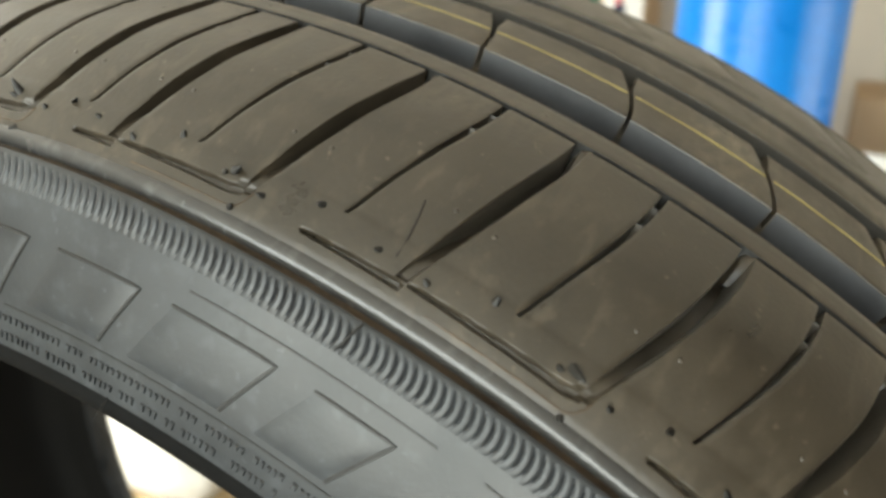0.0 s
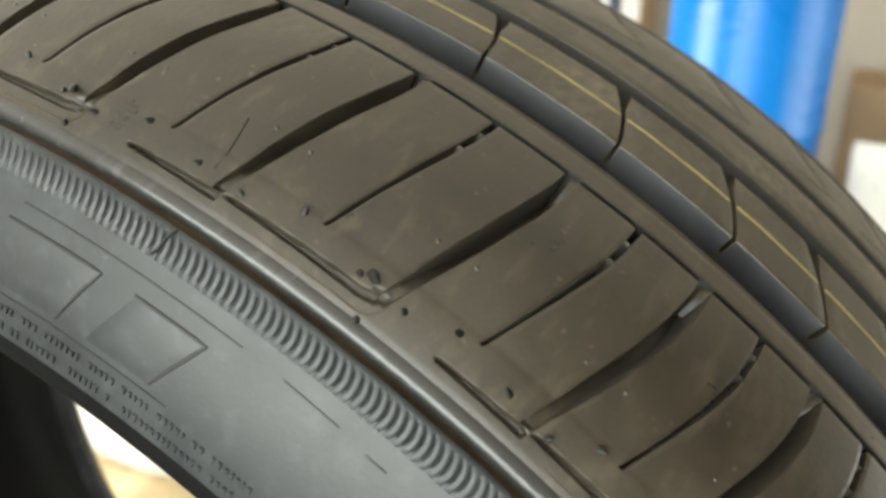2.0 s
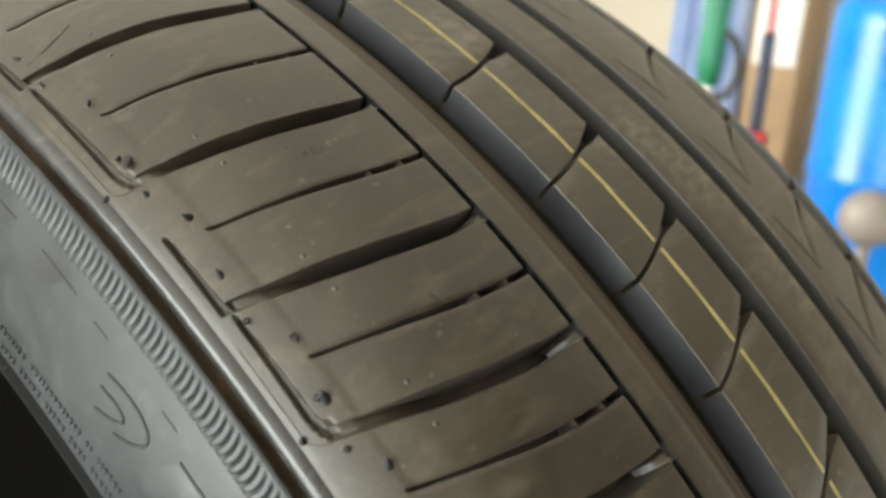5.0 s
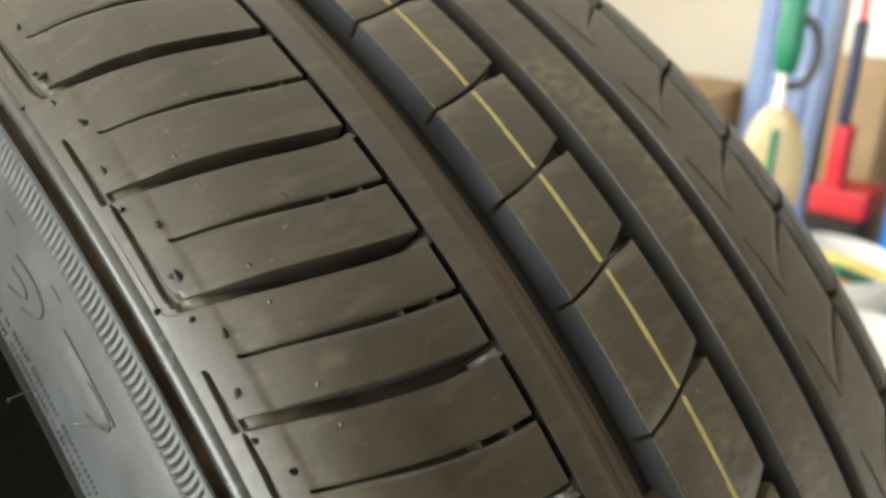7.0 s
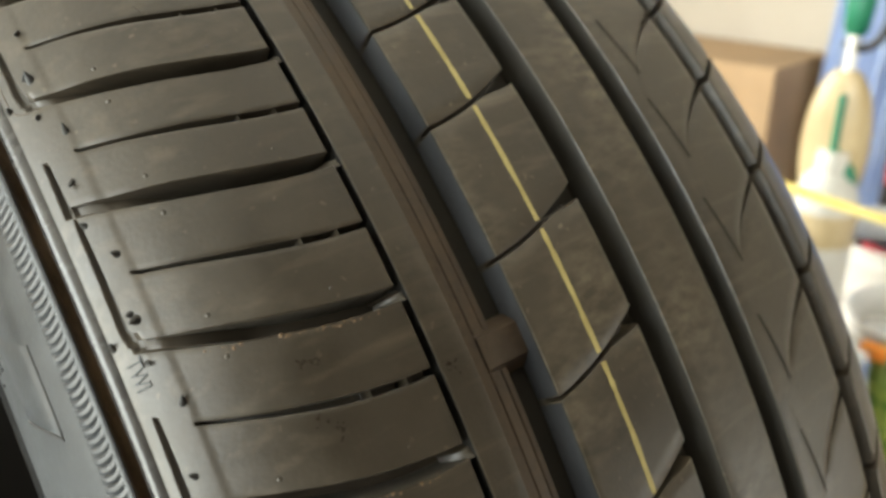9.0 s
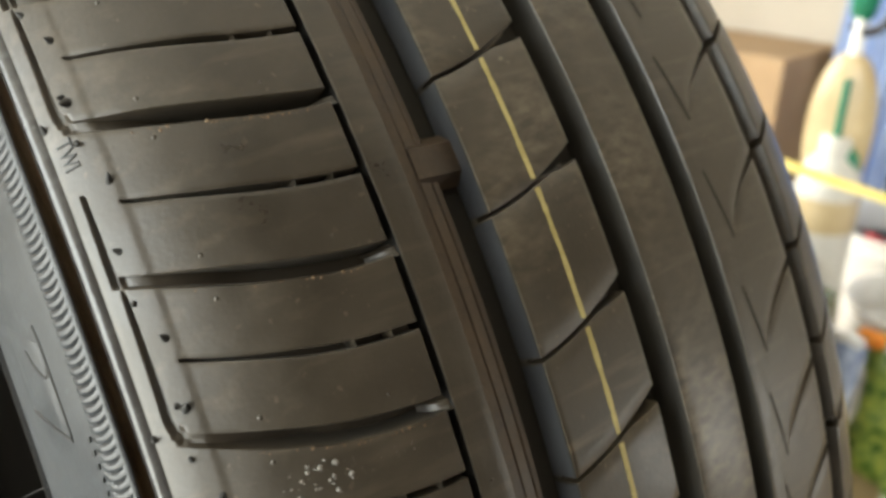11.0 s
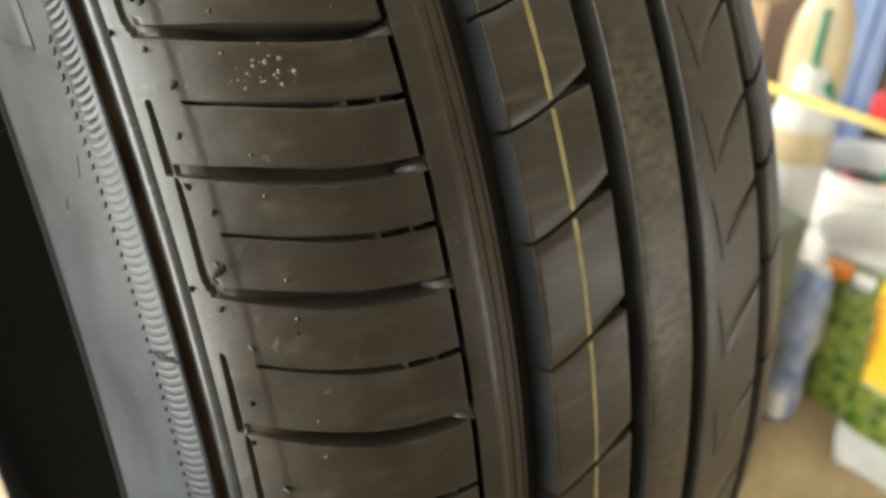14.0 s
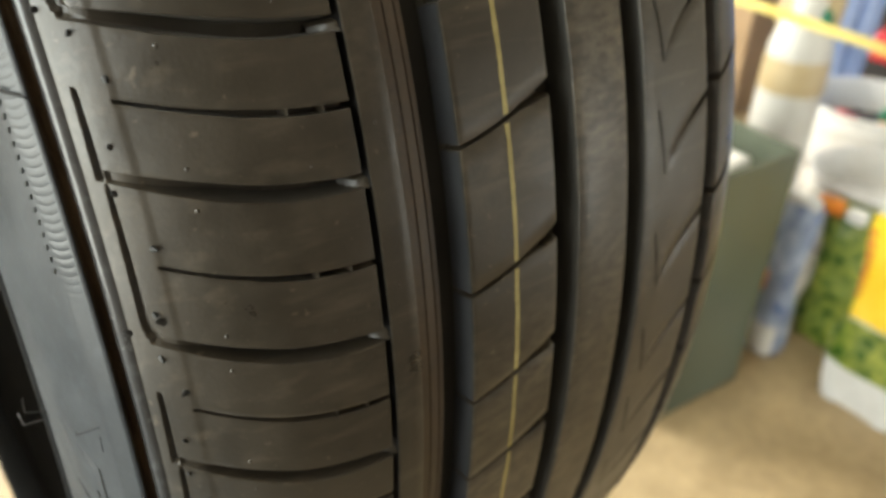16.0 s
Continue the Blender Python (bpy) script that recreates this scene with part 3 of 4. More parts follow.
def ribbed_band():
    """The band of fine curved ribs at the top of the sidewall, running out to a point low down."""
    a, b = (-0.0499, 0.2978), (-0.0527, 0.2921)
    count, per = 1048, 8
    m = 9
    verts, faces = [], []
    n = count * per
    for i in range(n):
        th0 = 2 * math.pi * i / n
        rib = math.sqrt(math.sin(math.pi * ((i % per) / per)))
        low = (th0 + 0.6) % (2 * math.pi) - 0.6
        fade = smooth(0.20, 0.25, low) * (0.28 + 0.72 * smooth(0.38, 0.62, low))
        for q in range(m):
            v = q / (m - 1)
            th = th0 - 0.0030 * math.sin(math.pi * v) - 0.0022 * v
            h = 0.00052 * rib * math.sin(math.pi * min(1, max(0, (v * 1.06 - 0.03)))) ** 0.35 * fade
            verts.append(on(a[0] + (b[0] - a[0]) * v - h * 0.9, a[1] + (b[1] - a[1]) * v + h * 0.42, th))
    for i in range(n):
        j = (i + 1) % n
        for q in range(m - 1):
            faces.append((i * m + q, i * m + q + 1, j * m + q + 1, j * m + q))
    piece("ribbed_band", verts, faces, SIDE, tyre, "band of fine curved moulded ribs", 80)


ribbed_band()


# ---- moulded marks on the sidewall ----
def on_wall(th, v, lift=0.0):
    x, r = wall_at(v)
    return on(x - lift * 0.98, r + lift * 0.18, th)


def stroke(points, width=0.00045, lift=0.00022):
    """A thin raised line on the sidewall through (th, v) places."""
    pts = []
    for (a0, b0), (a1, b1) in zip(points[:-1], points[1:]):
        n = max(2, int(max(abs(a1 - a0) / 0.006, abs(b1 - b0) / 0.06)))
        pts += [(a0 + (a1 - a0) * i / n, b0 + (b1 - b0) * i / n) for i in range(n)]
    pts.append(points[-1])
    verts, faces = [], []
    span = V0[1] - V1[1]
    for i, (a, b) in enumerate(pts):
        p, q = pts[max(0, i - 1)], pts[min(len(pts) - 1, i + 1)]
        da, db = (q[0] - p[0]) * 0.275, (q[1] - p[1]) * span
        k = math.hypot(da, db) or 1
        na, nb = -db / k * width / 0.275, da / k * width / span
        verts += [on_wall(a - na, b - nb, -0.0001), on_wall(a - na * 0.5, b - nb * 0.5, lift), on_wall(a + na * 0.5, b + nb * 0.5, lift), on_wall(a + na, b + nb, -0.0001)]
    for i in range(len(pts) - 1):
        for q in range(3):
            faces.append((i * 4 + q, (i + 1) * 4 + q, (i + 1) * 4 + q + 1, i * 4 + q + 1))
    return verts, faces


def plate(a0, a1, v0, v1, lean, lift=0.00035):
    """A slightly raised slanting field."""
    n, m = 8, 6
    verts, faces = [], []
    for i in range(n + 1):
        for j in range(m + 1):
            s, t = i / n, j / m
            e = 0.0 if i in (0, n) or j in (0, m) else 1.0
            s2, t2 = (0.02 if i == 1 else 0.98 if i == n - 1 else s), (0.03 if j == 1 else 0.97 if j == m - 1 else t)
            verts.append(on_wall(a0 + (a1 - a0) * s2 + lean * t2, v0 + (v1 - v0) * t2, lift * e - 0.00005))
    for i in range(n):
        for j in range(m):
            faces.append((i * (m + 1) + j, (i + 1) * (m + 1) + j, (i + 1) * (m + 1) + j + 1, i * (m + 1) + j + 1))
    return verts, faces


# raised fields; shadow of their embossed edges drawn as near-black lines
EMBLEMS = [(1.428, 1.462), (1.334, 1.402), (1.232, 1.309), (1.150, 1.205), (0.868, 0.942), (0.706, 0.772), (0.560, 0.625), (-0.02, 0.05)]
for i, (lo, hi) in enumerate(EMBLEMS):
    piece("emblem_field", *plate(lo, hi, 0.23, 0.65, 0.028, 0.00011), SIDE, tyre, "plain raised slanting field", 40)
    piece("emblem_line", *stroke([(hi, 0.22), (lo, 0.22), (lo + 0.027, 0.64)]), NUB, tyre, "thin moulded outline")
for th0, v0, ra, rv in ((1.01, 0.42, 0.040, 0.17), (1.018, 0.46, 0.024, 0.10), (0.905, 0.36, 0.030, 0.12), (0.64, 0.36, 0.03, 0.14), (0.02, 0.5, 0.03, 0.2)):
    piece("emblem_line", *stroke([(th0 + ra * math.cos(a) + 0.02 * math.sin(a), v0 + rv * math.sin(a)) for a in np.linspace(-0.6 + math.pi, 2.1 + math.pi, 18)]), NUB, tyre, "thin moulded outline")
for a, b in (((1.30, 0.10), (1.13, 0.10)), ((1.10, 0.10), (1.06, 0.11)), ((1.04, 0.13), (1.025, 0.13)), ((0.97, 0.12), (0.955, 0.12)), ((1.45, 0.70), (1.16, 0.70)), ((0.484, 0.15), (0.470, 0.20)), ((0.46, 0.44), (0.452, 0.48)), ((0.09, 0.08), (0.075, 0.1))):
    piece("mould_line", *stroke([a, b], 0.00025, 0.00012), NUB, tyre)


def lettering_bar(th, v, w, h):
    """One small raised bar, where the moulded writing cannot be read."""
    o = [(th, v - h), (th - w, v - h), (th - w + 0.001, v + h), (th + 0.001, v + h)]
    verts = [on_wall(a, b, -0.0001) for a, b in o] + [on_wall(a + (th - w / 2 - a) * 0.3, b + (v - b) * 0.3, 0.0004) for a, b in o]
    piece("lettering_bar", verts, [(4, 5, 6, 7)] + [(q, (q + 1) % 4, 4 + (q + 1) % 4, 4 + q) for q in range(4)], SIDE, tyre)


for v_, h_, a0, a1, seed in ((0.79, 0.028, 1.56, 0.78, 3), (0.92, 0.032, 1.58, 0.76, 4)):
    rnd = random.Random(seed)
    th = a0
    while th > a1:
        w = rnd.choice((0.0026, 0.0034, 0.0042))
        if rnd.random() > 0.14:
            lettering_bar(th, v_, w, h_ * rnd.choice((0.8, 1.0, 1.0)))
        th -= w + 0.0018


# row of small dark teeth along the low end of the ribbed band
for i in range(40):
    a = 0.560 - 0.0085 * i
    o = [(a, 0.005), (a - 0.0034, 0.015), (a - 0.0040, 0.045), (a - 0.0006, 0.035)]
    verts = [on_wall(p, q, -0.0001) for p, q in o] + [on_wall(p, q, 0.00030) for p, q in o]
    piece("tooth", verts, [(4, 5, 6, 7)] + [(q, (q + 1) % 4, 4 + (q + 1) % 4, 4 + q) for q in range(4)], NUB, tyre)


# ---- rubber nubs left by the mould ----
def nub(x, th, radius, height, tip, lean=(0, 0)):
    c, n_ = Vector(sunk(x, th, 0.0001)), Vector(sunk(x, th, -0.001)) - Vector(sunk(x, th, 0))
    n_.normalize()
    u = Vector((1, 0, 0)) - n_ * n_.x
    u.normalize()
    w = n_.cross(u)
    verts, faces, k = [], [], 8
    for t, r in ((0, 1.0), (0.45, 0.8), (1.0, tip)):
        o = c + n_ * (height * t) + (u * lean[0] + w * lean[1]) * height * t
        verts += [o + (u * math.cos(a) + w * math.sin(a)) * radius * r for a in np.linspace(0, 2 * math.pi, k, endpoint=False)]
    for j in (0, 1):
        for i in range(k):
            faces.append((j * k + i, j * k + (i + 1) % k, (j + 1) * k + (i + 1) % k, (j + 1) * k + i))
    faces.append(tuple(range(2 * k, 3 * k)))
    return verts, faces


rnd = random.Random(11)
for k in range(-4, 14):
    g, mid = groove_at(k), (groove_at(k) + groove_at(k + 1)) / 2
    spots = [(-0.0390, mid + 0.0267 + 0.0135, 0.0005, 0.0007), (-0.0408, g + 0.050, 0.00045, 0.0006), (-0.0416, g + 0.020, 0.00045, 0.0006)]
    if k % 2:
        spots += [(-0.0402, g + 0.046, 0.00065, 0.0011), (-0.0449, g + 0.037, 0.0005, 0.0007)]
    for x, th, r, h in spots:
        piece("nub", *nub(x + rnd.uniform(-3e-4, 3e-4), th + rnd.uniform(-0.0015, 0.0015), r * 1.45, h * rnd.uniform(1.1, 2.0), 0.25, (rnd.uniform(-0.9, 0.9), rnd.uniform(-1.2, 1.2))), NUB, tyre, "dark cut rubber nub", 60)
    for s in (-1, 1):
        piece("pip", *nub(-0.0309 + rnd.uniform(-3e-4, 3e-4), g + 0.0173 + s * 0.0125, 0.00055, 0.00030, 0.5), RUBBER, tyre, smooth=60)
    piece("pip", *nub(-0.0105 + rnd.uniform(-1e-3, 1e-3), g + 0.0165, 0.0004, 0.00025, 0.5), RUBBER, tyre, smooth=60)
    if rnd.random() < 0.7:
        piece("pip", *nub(0.0045, g + 0.032 + rnd.uniform(-0.01, 0.01), 0.0004, 0.00025, 0.5), RUBBER, tyre, smooth=60)



def slit_tie(k):
    """The low bridge that closes the slit where a cross groove meets it."""
    g = groove_at(k)
    cols = [-0.0032, -0.0026, -0.0019, -0.0012, -0.0004, 0.0004, 0.0012, 0.0018]
    deep = [0.0066, 0.0052, 0.0037, 0.0026, 0.0020, 0.0014, 0.0012, 0.0014]

    def point(x, u):
        d = deep[cols.index(x)]
        return sunk(x, g + bow(x) + 0.0030 - 0.0086 * u, d + 0.0022 * (1 - smooth(0.0, 0.35, u)) - min(d * 0.7, 0.0006 * smooth(0.6, 1.0, u)))

    grid(cols, list(np.linspace(0, 1, 8)), point, "slit_tie", RUBBER, tyre, "low bridge across the slit", sharp=50)


for k in range(-4, 14):
    slit_tie(k)

# brown-stained seam that runs beside the long slots of the shoulder
for j in (-3, -1, 1, 3):
    a, b = groove_at(j - 1) + 0.012, groove_at(j) + bow(-0.0424) + 0.004
    line = [(-0.0445, a + (b - a) * u) for u in np.linspace(0, 1, 14)] + [(-0.0440, b - 0.004), (-0.0432, b - 0.007), (-0.0420, b - 0.009)]
    piece("seam", *tube([sunk(x, th, 0.00006) for x, th in line], 0.00019, 6), STAIN, tyre, "brown-stained seam", 60)

# stray rubber whiskers at the bead and on the band
for th, v, ln, bend in ((1.10, 0.985, 0.010, 0.006), (1.35, 0.99, 0.005, 0.003), (0.95, 0.99, 0.006, -0.004), (0.53, 0.99, 0.008, 0.002), (0.05, 0.98, 0.010, 0.003), (0.06, 0.95, 0.007, -0.002), (0.10, 0.05, 0.005, 0.004)):
    a = Vector(on_wall(th, v, -0.0002))
    b = Vector(on_wall(th - bend, v + 0.10, 0.002 + ln * 0.3))
    c = Vector(on_wall(th - bend * 2.2, v + 0.10 + ln * 20, ln * 0.35))
    piece("whisker", *tube([a, (a + b) / 2, b, c], 0.00011, 6), NUB, tyre, "thin rubber whisker")
for th, d in ((1.197, 0.004), (0.337, 0.005)):
    piece("whisker", *tube([on(-0.0500, 0.2982, th), on(-0.0512, 0.2966, th + d * 0.6), on(-0.0524, 0.2945, th + d), on(-0.0530, 0.2930, th + d * 1.8)], 0.0003, 6), NUB, tyre, "thin rubber whisker")

# a fine scratch on the shoulder, beside a cross groove
piece("scratch", *tube([sunk(x, th, 0.00008) for x, th in ((-0.0405, 1.2040), (-0.0375, 1.2045), (-0.0345, 1.2065), (-0.0316, 1.2092))], 0.00022, 6), NUB, tyre, "fine scratch")

# wear bar moulded across the first wide groove, and the letters that point to it
v, f = [], []
wear = 0.647
for x, d in ((0.0118, 0.0012), (0.0150, 0.0018), (0.0175, 0.0026), (0.0232, 0.0030)):
    for th in (wear + 0.018, wear + 0.010, wear - 0.010, wear - 0.018):
        v.append(sunk(x, th, d + (0.0028 if abs(th - wear) > 0.014 else 0)))
for i in range(3):
    for j in range(3):
        f.append((i * 4 + j, i * 4 + j + 1, (i + 1) * 4 + j + 1, (i + 1) * 4 + j))
piece("wear_bar", v, f, BROWN, tyre, "brown-stained wear bar in the groove", 40)


def curved_word(text, x0, th0, size, material):
    """Small moulded letters that read down the shoulder."""
    cu = bpy.data.curves.new("word", "FONT")
    cu.body, cu.size, cu.extrude = text, size, 0.0
    ob = new("word", cu)
    me = bpy.data.meshes.new_from_object(ob.evaluated_get(bpy.context.evaluated_depsgraph_get()))
    bpy.data.objects.remove(ob)
    verts = [sunk(x0 + p.co.y, th0 - p.co.x / 0.302, -0.00025) for p in me.vertices]
    n_ = len(verts)
    verts += [sunk(x0 + p.co.y, th0 - p.co.x / 0.302, 0.0002) for p in me.vertices]
    faces = [tuple(q.vertices) for q in me.polygons]
    count = {}
    for q in faces:
        for a, b in zip(q, q[1:] + q[:1]):
            count[(a, b)] = 1
    faces += [(a, b, b + n_, a + n_) for a, b in count if (b, a) not in count]
    piece("moulded_letters", verts, faces, material, tyre, "small raised letters TWI")


curved_word("TWI", -0.0440, 0.7265, 0.0031, NUB)

# ---- crumbs of clear glue and brown grit on the tread ----
rnd = random.Random(5)
for i in range(84):
    if i < 34:
        x, th = rnd.gauss(-0.0258, 0.0026), rnd.gauss(0.4975, 0.0050)
        r = rnd.choice((0.00016, 0.0002, 0.00028, 0.0004, 0.00055)) * rnd.uniform(0.7, 1.2)
    else:
        x = rnd.uniform(-0.0235, -0.0055)
        th, r = 0.4960 + 0.10 * (x + 0.0235) * rnd.uniform(-1, 1) + rnd.gauss(0, 0.0028), rnd.uniform(0.00007, 0.00017)
    piece("glue_crumb", *nub(x, th, r, r * rnd.uniform(0.5, 1.1), rnd.uniform(0.3, 0.7), (rnd.uniform(-0.5, 0.5), rnd.uniform(-0.5, 0.5))), CRUMB, tyre, "small clear glue crumb")
for k, n_ in ((5, 46), (7, 34), (6, 14), (8, 10)):
    for i in range(n_):
        x = rnd.uniform(-0.034, -0.004)
        th = groove_at(k) + bow(x) - 0.0062 - abs(rnd.gauss(0, 0.0009))
        r = rnd.uniform(0.00008, 0.00026)
        piece("grit", *nub(x, th, r * rnd.uniform(1, 2), r * 0.8, 0.5), GRIT, tyre)

# ---- what stands round it ----
bench = thing("bench", (MID, 0, FLOOR), "narrow plain wooden bench under the tyre", "bench")
for lo, hi, nm in (((-0.02, -0.22, -0.045), (0.13, 0.22, -0.003), "top"), ((-0.005, -0.20, FLOOR), (0.115, -0.15, -0.045), "leg"), ((-0.005, 0.15, FLOOR), (0.115, 0.20, -0.045), "leg")):
    piece(nm, *box_mesh(lo, hi, 0.003), WOOD, bench)
for s in (-1, 1):
    piece("chock", *box_mesh((0.0, s * 0.10 - 0.02, -0.003), (0.11, s * 0.10 + 0.02, 0.014), 0.003), WOOD, bench)


def drum():
    x, y, r = 2.25, 0.055, 0.222
    e = thing("plastic_drum", (x, y, FLOOR), "glossy bright blue plastic drum standing on the floor", "drum")
    prof = [(0.0, 0), (r * 0.93, 0), (r * 0.99, 0.012), (r, 0.03)]
    for h in (0.25, 0.62):
        prof += [(r, h - 0.02), (r + 0.005, h - 0.01), (r + 0.005, h + 0.01), (r, h + 0.02)]
    prof += [(r, 1.00), (r * 0.98, 1.04), (r * 0.90, 1.065), (0.07, 1.07)]
    piece("body", *lathe(prof, (x, y, FLOOR), 64), BLUE, e, smooth=50)
    piece("lid", *lathe([(0.07, 1.07), (0.07, 1.095), (0.065, 1.10), (0, 1.10)], (x, y, FLOOR), 32), BLUE, e, smooth=40)


def ball_post():
    x, y, z, r = 1.87, 0.040, -0.002, 0.068
    e = thing("ball_post", (x, y, FLOOR), "grey post with a round ball top", "post")
    piece("ball", *lathe([(r * math.sin(a), -r * math.cos(a)) for a in np.linspace(0, math.pi, 17)], (x, y, z), 32), GREY, e, smooth=60)
    piece("stem", *lathe([(0.016, 0), (0.016, z - FLOOR - 0.06)], (x, y, FLOOR), 20), GREY, e, smooth=60)
    piece("foot", *lathe([(0, 0), (0.075, 0), (0.075, 0.012), (0.02, 0.03)], (x, y, FLOOR), 32), GREY, e, smooth=40)


def hand_tool():
    e = thing("garden_tool", (1.46, 0.32, 0.15), "cream oval plastic tool with green insert and grip, hanging", "tool")
    x, y, z = 1.46, 0.312, 0.118
    v, f = lathe([(0.066 * math.sin(a) ** 0.85, -0.155 * math.cos(a)) for a in np.linspace(0.02, math.pi - 0.02, 25)], (x, y, z), 36, sx=0.45)
    piece("body", v, f, CREAM, e, smooth=60)
    v, f = lathe([(0.046 * math.sin(a) ** 0.9, -0.085 * math.cos(a)) for a in np.linspace(0.02, math.pi - 0.02, 21)], (x - 0.016, y - 0.018, z - 0.085), 32, sx=0.55)
    piece("insert", v, f, GREEN, e, "dark green insert", smooth=60)
    piece("spine", *tube([(x - 0.026, y - 0.01, z + 0.11), (x - 0.03, y - 0.012, z + 0.02), (x - 0.03, y - 0.016, z - 0.06)], 0.008), GREEN, e, smooth=60)
    piece("neck", *lathe([(0.011, 0), (0.011, 0.07)], (x, y, z + 0.150), 16), WHITE, e, smooth=60)
    piece("grip", *lathe([(0.012, 0), (0.022, 0.012), (0.027, 0.06), (0.024, 0.12), (0.033, 0.22), (0.03, 0.30), (0.01, 0.31)], (x, y, z + 0.212), 24, sx=0.7), GREEN, e, smooth=60)
    loop = [(x, y - 0.045 * math.cos(a) - 0.012, z + 0.257 + 0.065 * math.sin(a)) for a in np.linspace(-2.2, 2.2, 20)]
    piece("guard", *tube(loop, 0.009), BLACK, e, "black loop guard", smooth=60)
    piece("cord", *tube([(x, y, z + 0.515), (x, y, TOP - 0.002)], 0.0015, 6), BLACK, e)


def panel_sheet():
    e = thing("plastic_sheet", (2.72, 0.80, FLOOR), "pale blue plastic sheet hanging in soft folds", "sheet")
    verts, faces, nu, nv = [], [], 40, 12
    for side in (0, 1):
        for i in range(nu + 1):
            y = 0.67 + 0.27 * i / nu
            for j in range(nv + 1):
                z = FLOOR + 1.75 * j / nv
                x = 2.72 + 0.02 * math.sin(i * 0.9 + 0.2 * j) + 0.012 * math.sin(i * 0.33) + 0.004 * side
                verts.append((x, y + 0.01 * math.sin(j * 0.7), z))
    m = nv + 1
    off = (nu + 1) * m
    for i in range(nu):
        for j in range(nv):
            q = (i * m + j, (i + 1) * m + j, (i + 1) * m + j + 1, i * m + j + 1)
            faces += [q, tuple(off + k for k in q[::-1])]
    for i in range(nu):
        for j in (0, nv):
            faces.append((i * m + j, (i + 1) * m + j, off + (i + 1) * m + j, off + i * m + j))
    for i in (0, nu):
        for j in range(nv):
            faces.append((i * m + j, i * m + j + 1, off + i * m + j + 1, off + i * m + j))
    piece("folds", verts, faces, PALEBLUE, e, smooth=70)


def cardboard(name, lo, hi, label):
    c = ((lo[0] + hi[0]) / 2, (lo[1] + hi[1]) / 2, lo[2])
    e = thing(name, c, label, "box")
    piece("body", *box_mesh(lo, hi, 0.004), CARD, e)
    w = 0.05
    piece("tape", *box_mesh((lo[0] - 0.0015, c[1] - w / 2, lo[2] + 0.02), (lo[0] + 0.001, c[1] + w / 2, hi[2] + 0.001), 0), CARD, e)
    return e


def red_jack():
    x, y = 2.40, 0.45
    e = thing("red_stand", (x, y, FLOOR), "red stand with a dark navy upright handle", "tool stand")
    piece("base", *box_mesh((x - 0.06, y - 0.12, FLOOR), (x + 0.13, y + 0.12, FLOOR + 0.10), 0.02), BLACK, e)
    piece("column", *box_mesh((x - 0.03, y - 0.08, FLOOR + 0.10), (x + 0.11, y + 0.10, -0.22), 0.015), BLACK, e)
    piece("head", *box_mesh((x - 0.06, y - 0.09, -0.235), (x + 0.09, y + 0.08, -0.15), 0.012), RED, e, "red painted head")
    piece("sleeve", *box_mesh((x - 0.06, y - 0.005, -0.16), (x, y + 0.05, 0.04), 0.01), RED, e, "red painted sleeve")
    piece("handle", *lathe([(0.0, 0.03), (0.019, 0.03), (0.020, 0.33), (0.013, 0.34)], (x - 0.03, y + 0.03, 0), 20), NAVY, e, "navy handle", smooth=50)
    piece("rod", *lathe([(0.010, 0.34), (0.010, 0.78), (0, 0.78)], (x - 0.03, y + 0.03, 0), 16), RED, e, smooth=50)


def bucket(x, y, h, r, label, extra, filling):
    e = thing("bucket", (x, y, FLOOR), label, "bucket", "white buckets")
    c = (x, y, FLOOR)
    piece("shell", *lathe([(0, 0.0), (r * 0.84, 0.0), (r * 0.85, 0.01), (r * 0.985, h - 0.05), (r * 0.985, h - 0.045), (r * 1.03, h - 0.045), (r * 1.03, h - 0.03), (r * 0.99, h - 0.03), (r, h - 0.006),
                          (r * 1.035, h), (r * 1.03, h + 0.004), (r * 0.985, h + 0.004), (r * 0.97, h - 0.01), (r * 0.82, 0.006), (0, 0.006)], c, 56), WHITE, e, smooth=40)
    piece("handle", *tube([(x - r * 1.04 * math.sin(t), y + r * 1.05 * math.cos(t), FLOOR + h - 0.04 - 0.11 * math.sin(t)) for t in np.linspace(0, math.pi, 20)], 0.0035), GREY, e, "thin wire handle", smooth=60)
    for dx, dy, m_, s in extra:
        q = box_mesh((-s, -s * 1.4, -s * 0.6), (s, s * 1.4, s * 0.6), s * 0.3, pose(x + dx, y + dy, FLOOR + h - 0.045, 25, 15, 40))
        t = thing("packet", (x + dx, y + dy, FLOOR + h - 0.06), "small bright packet lying in a white bucket", "packet")
        piece("wrap", *q, m_, t)
    v, f = lathe([(0, h - 0.075), (r * 0.95, h - 0.08)], c, 40)
    piece("filling", v, f, filling, e)


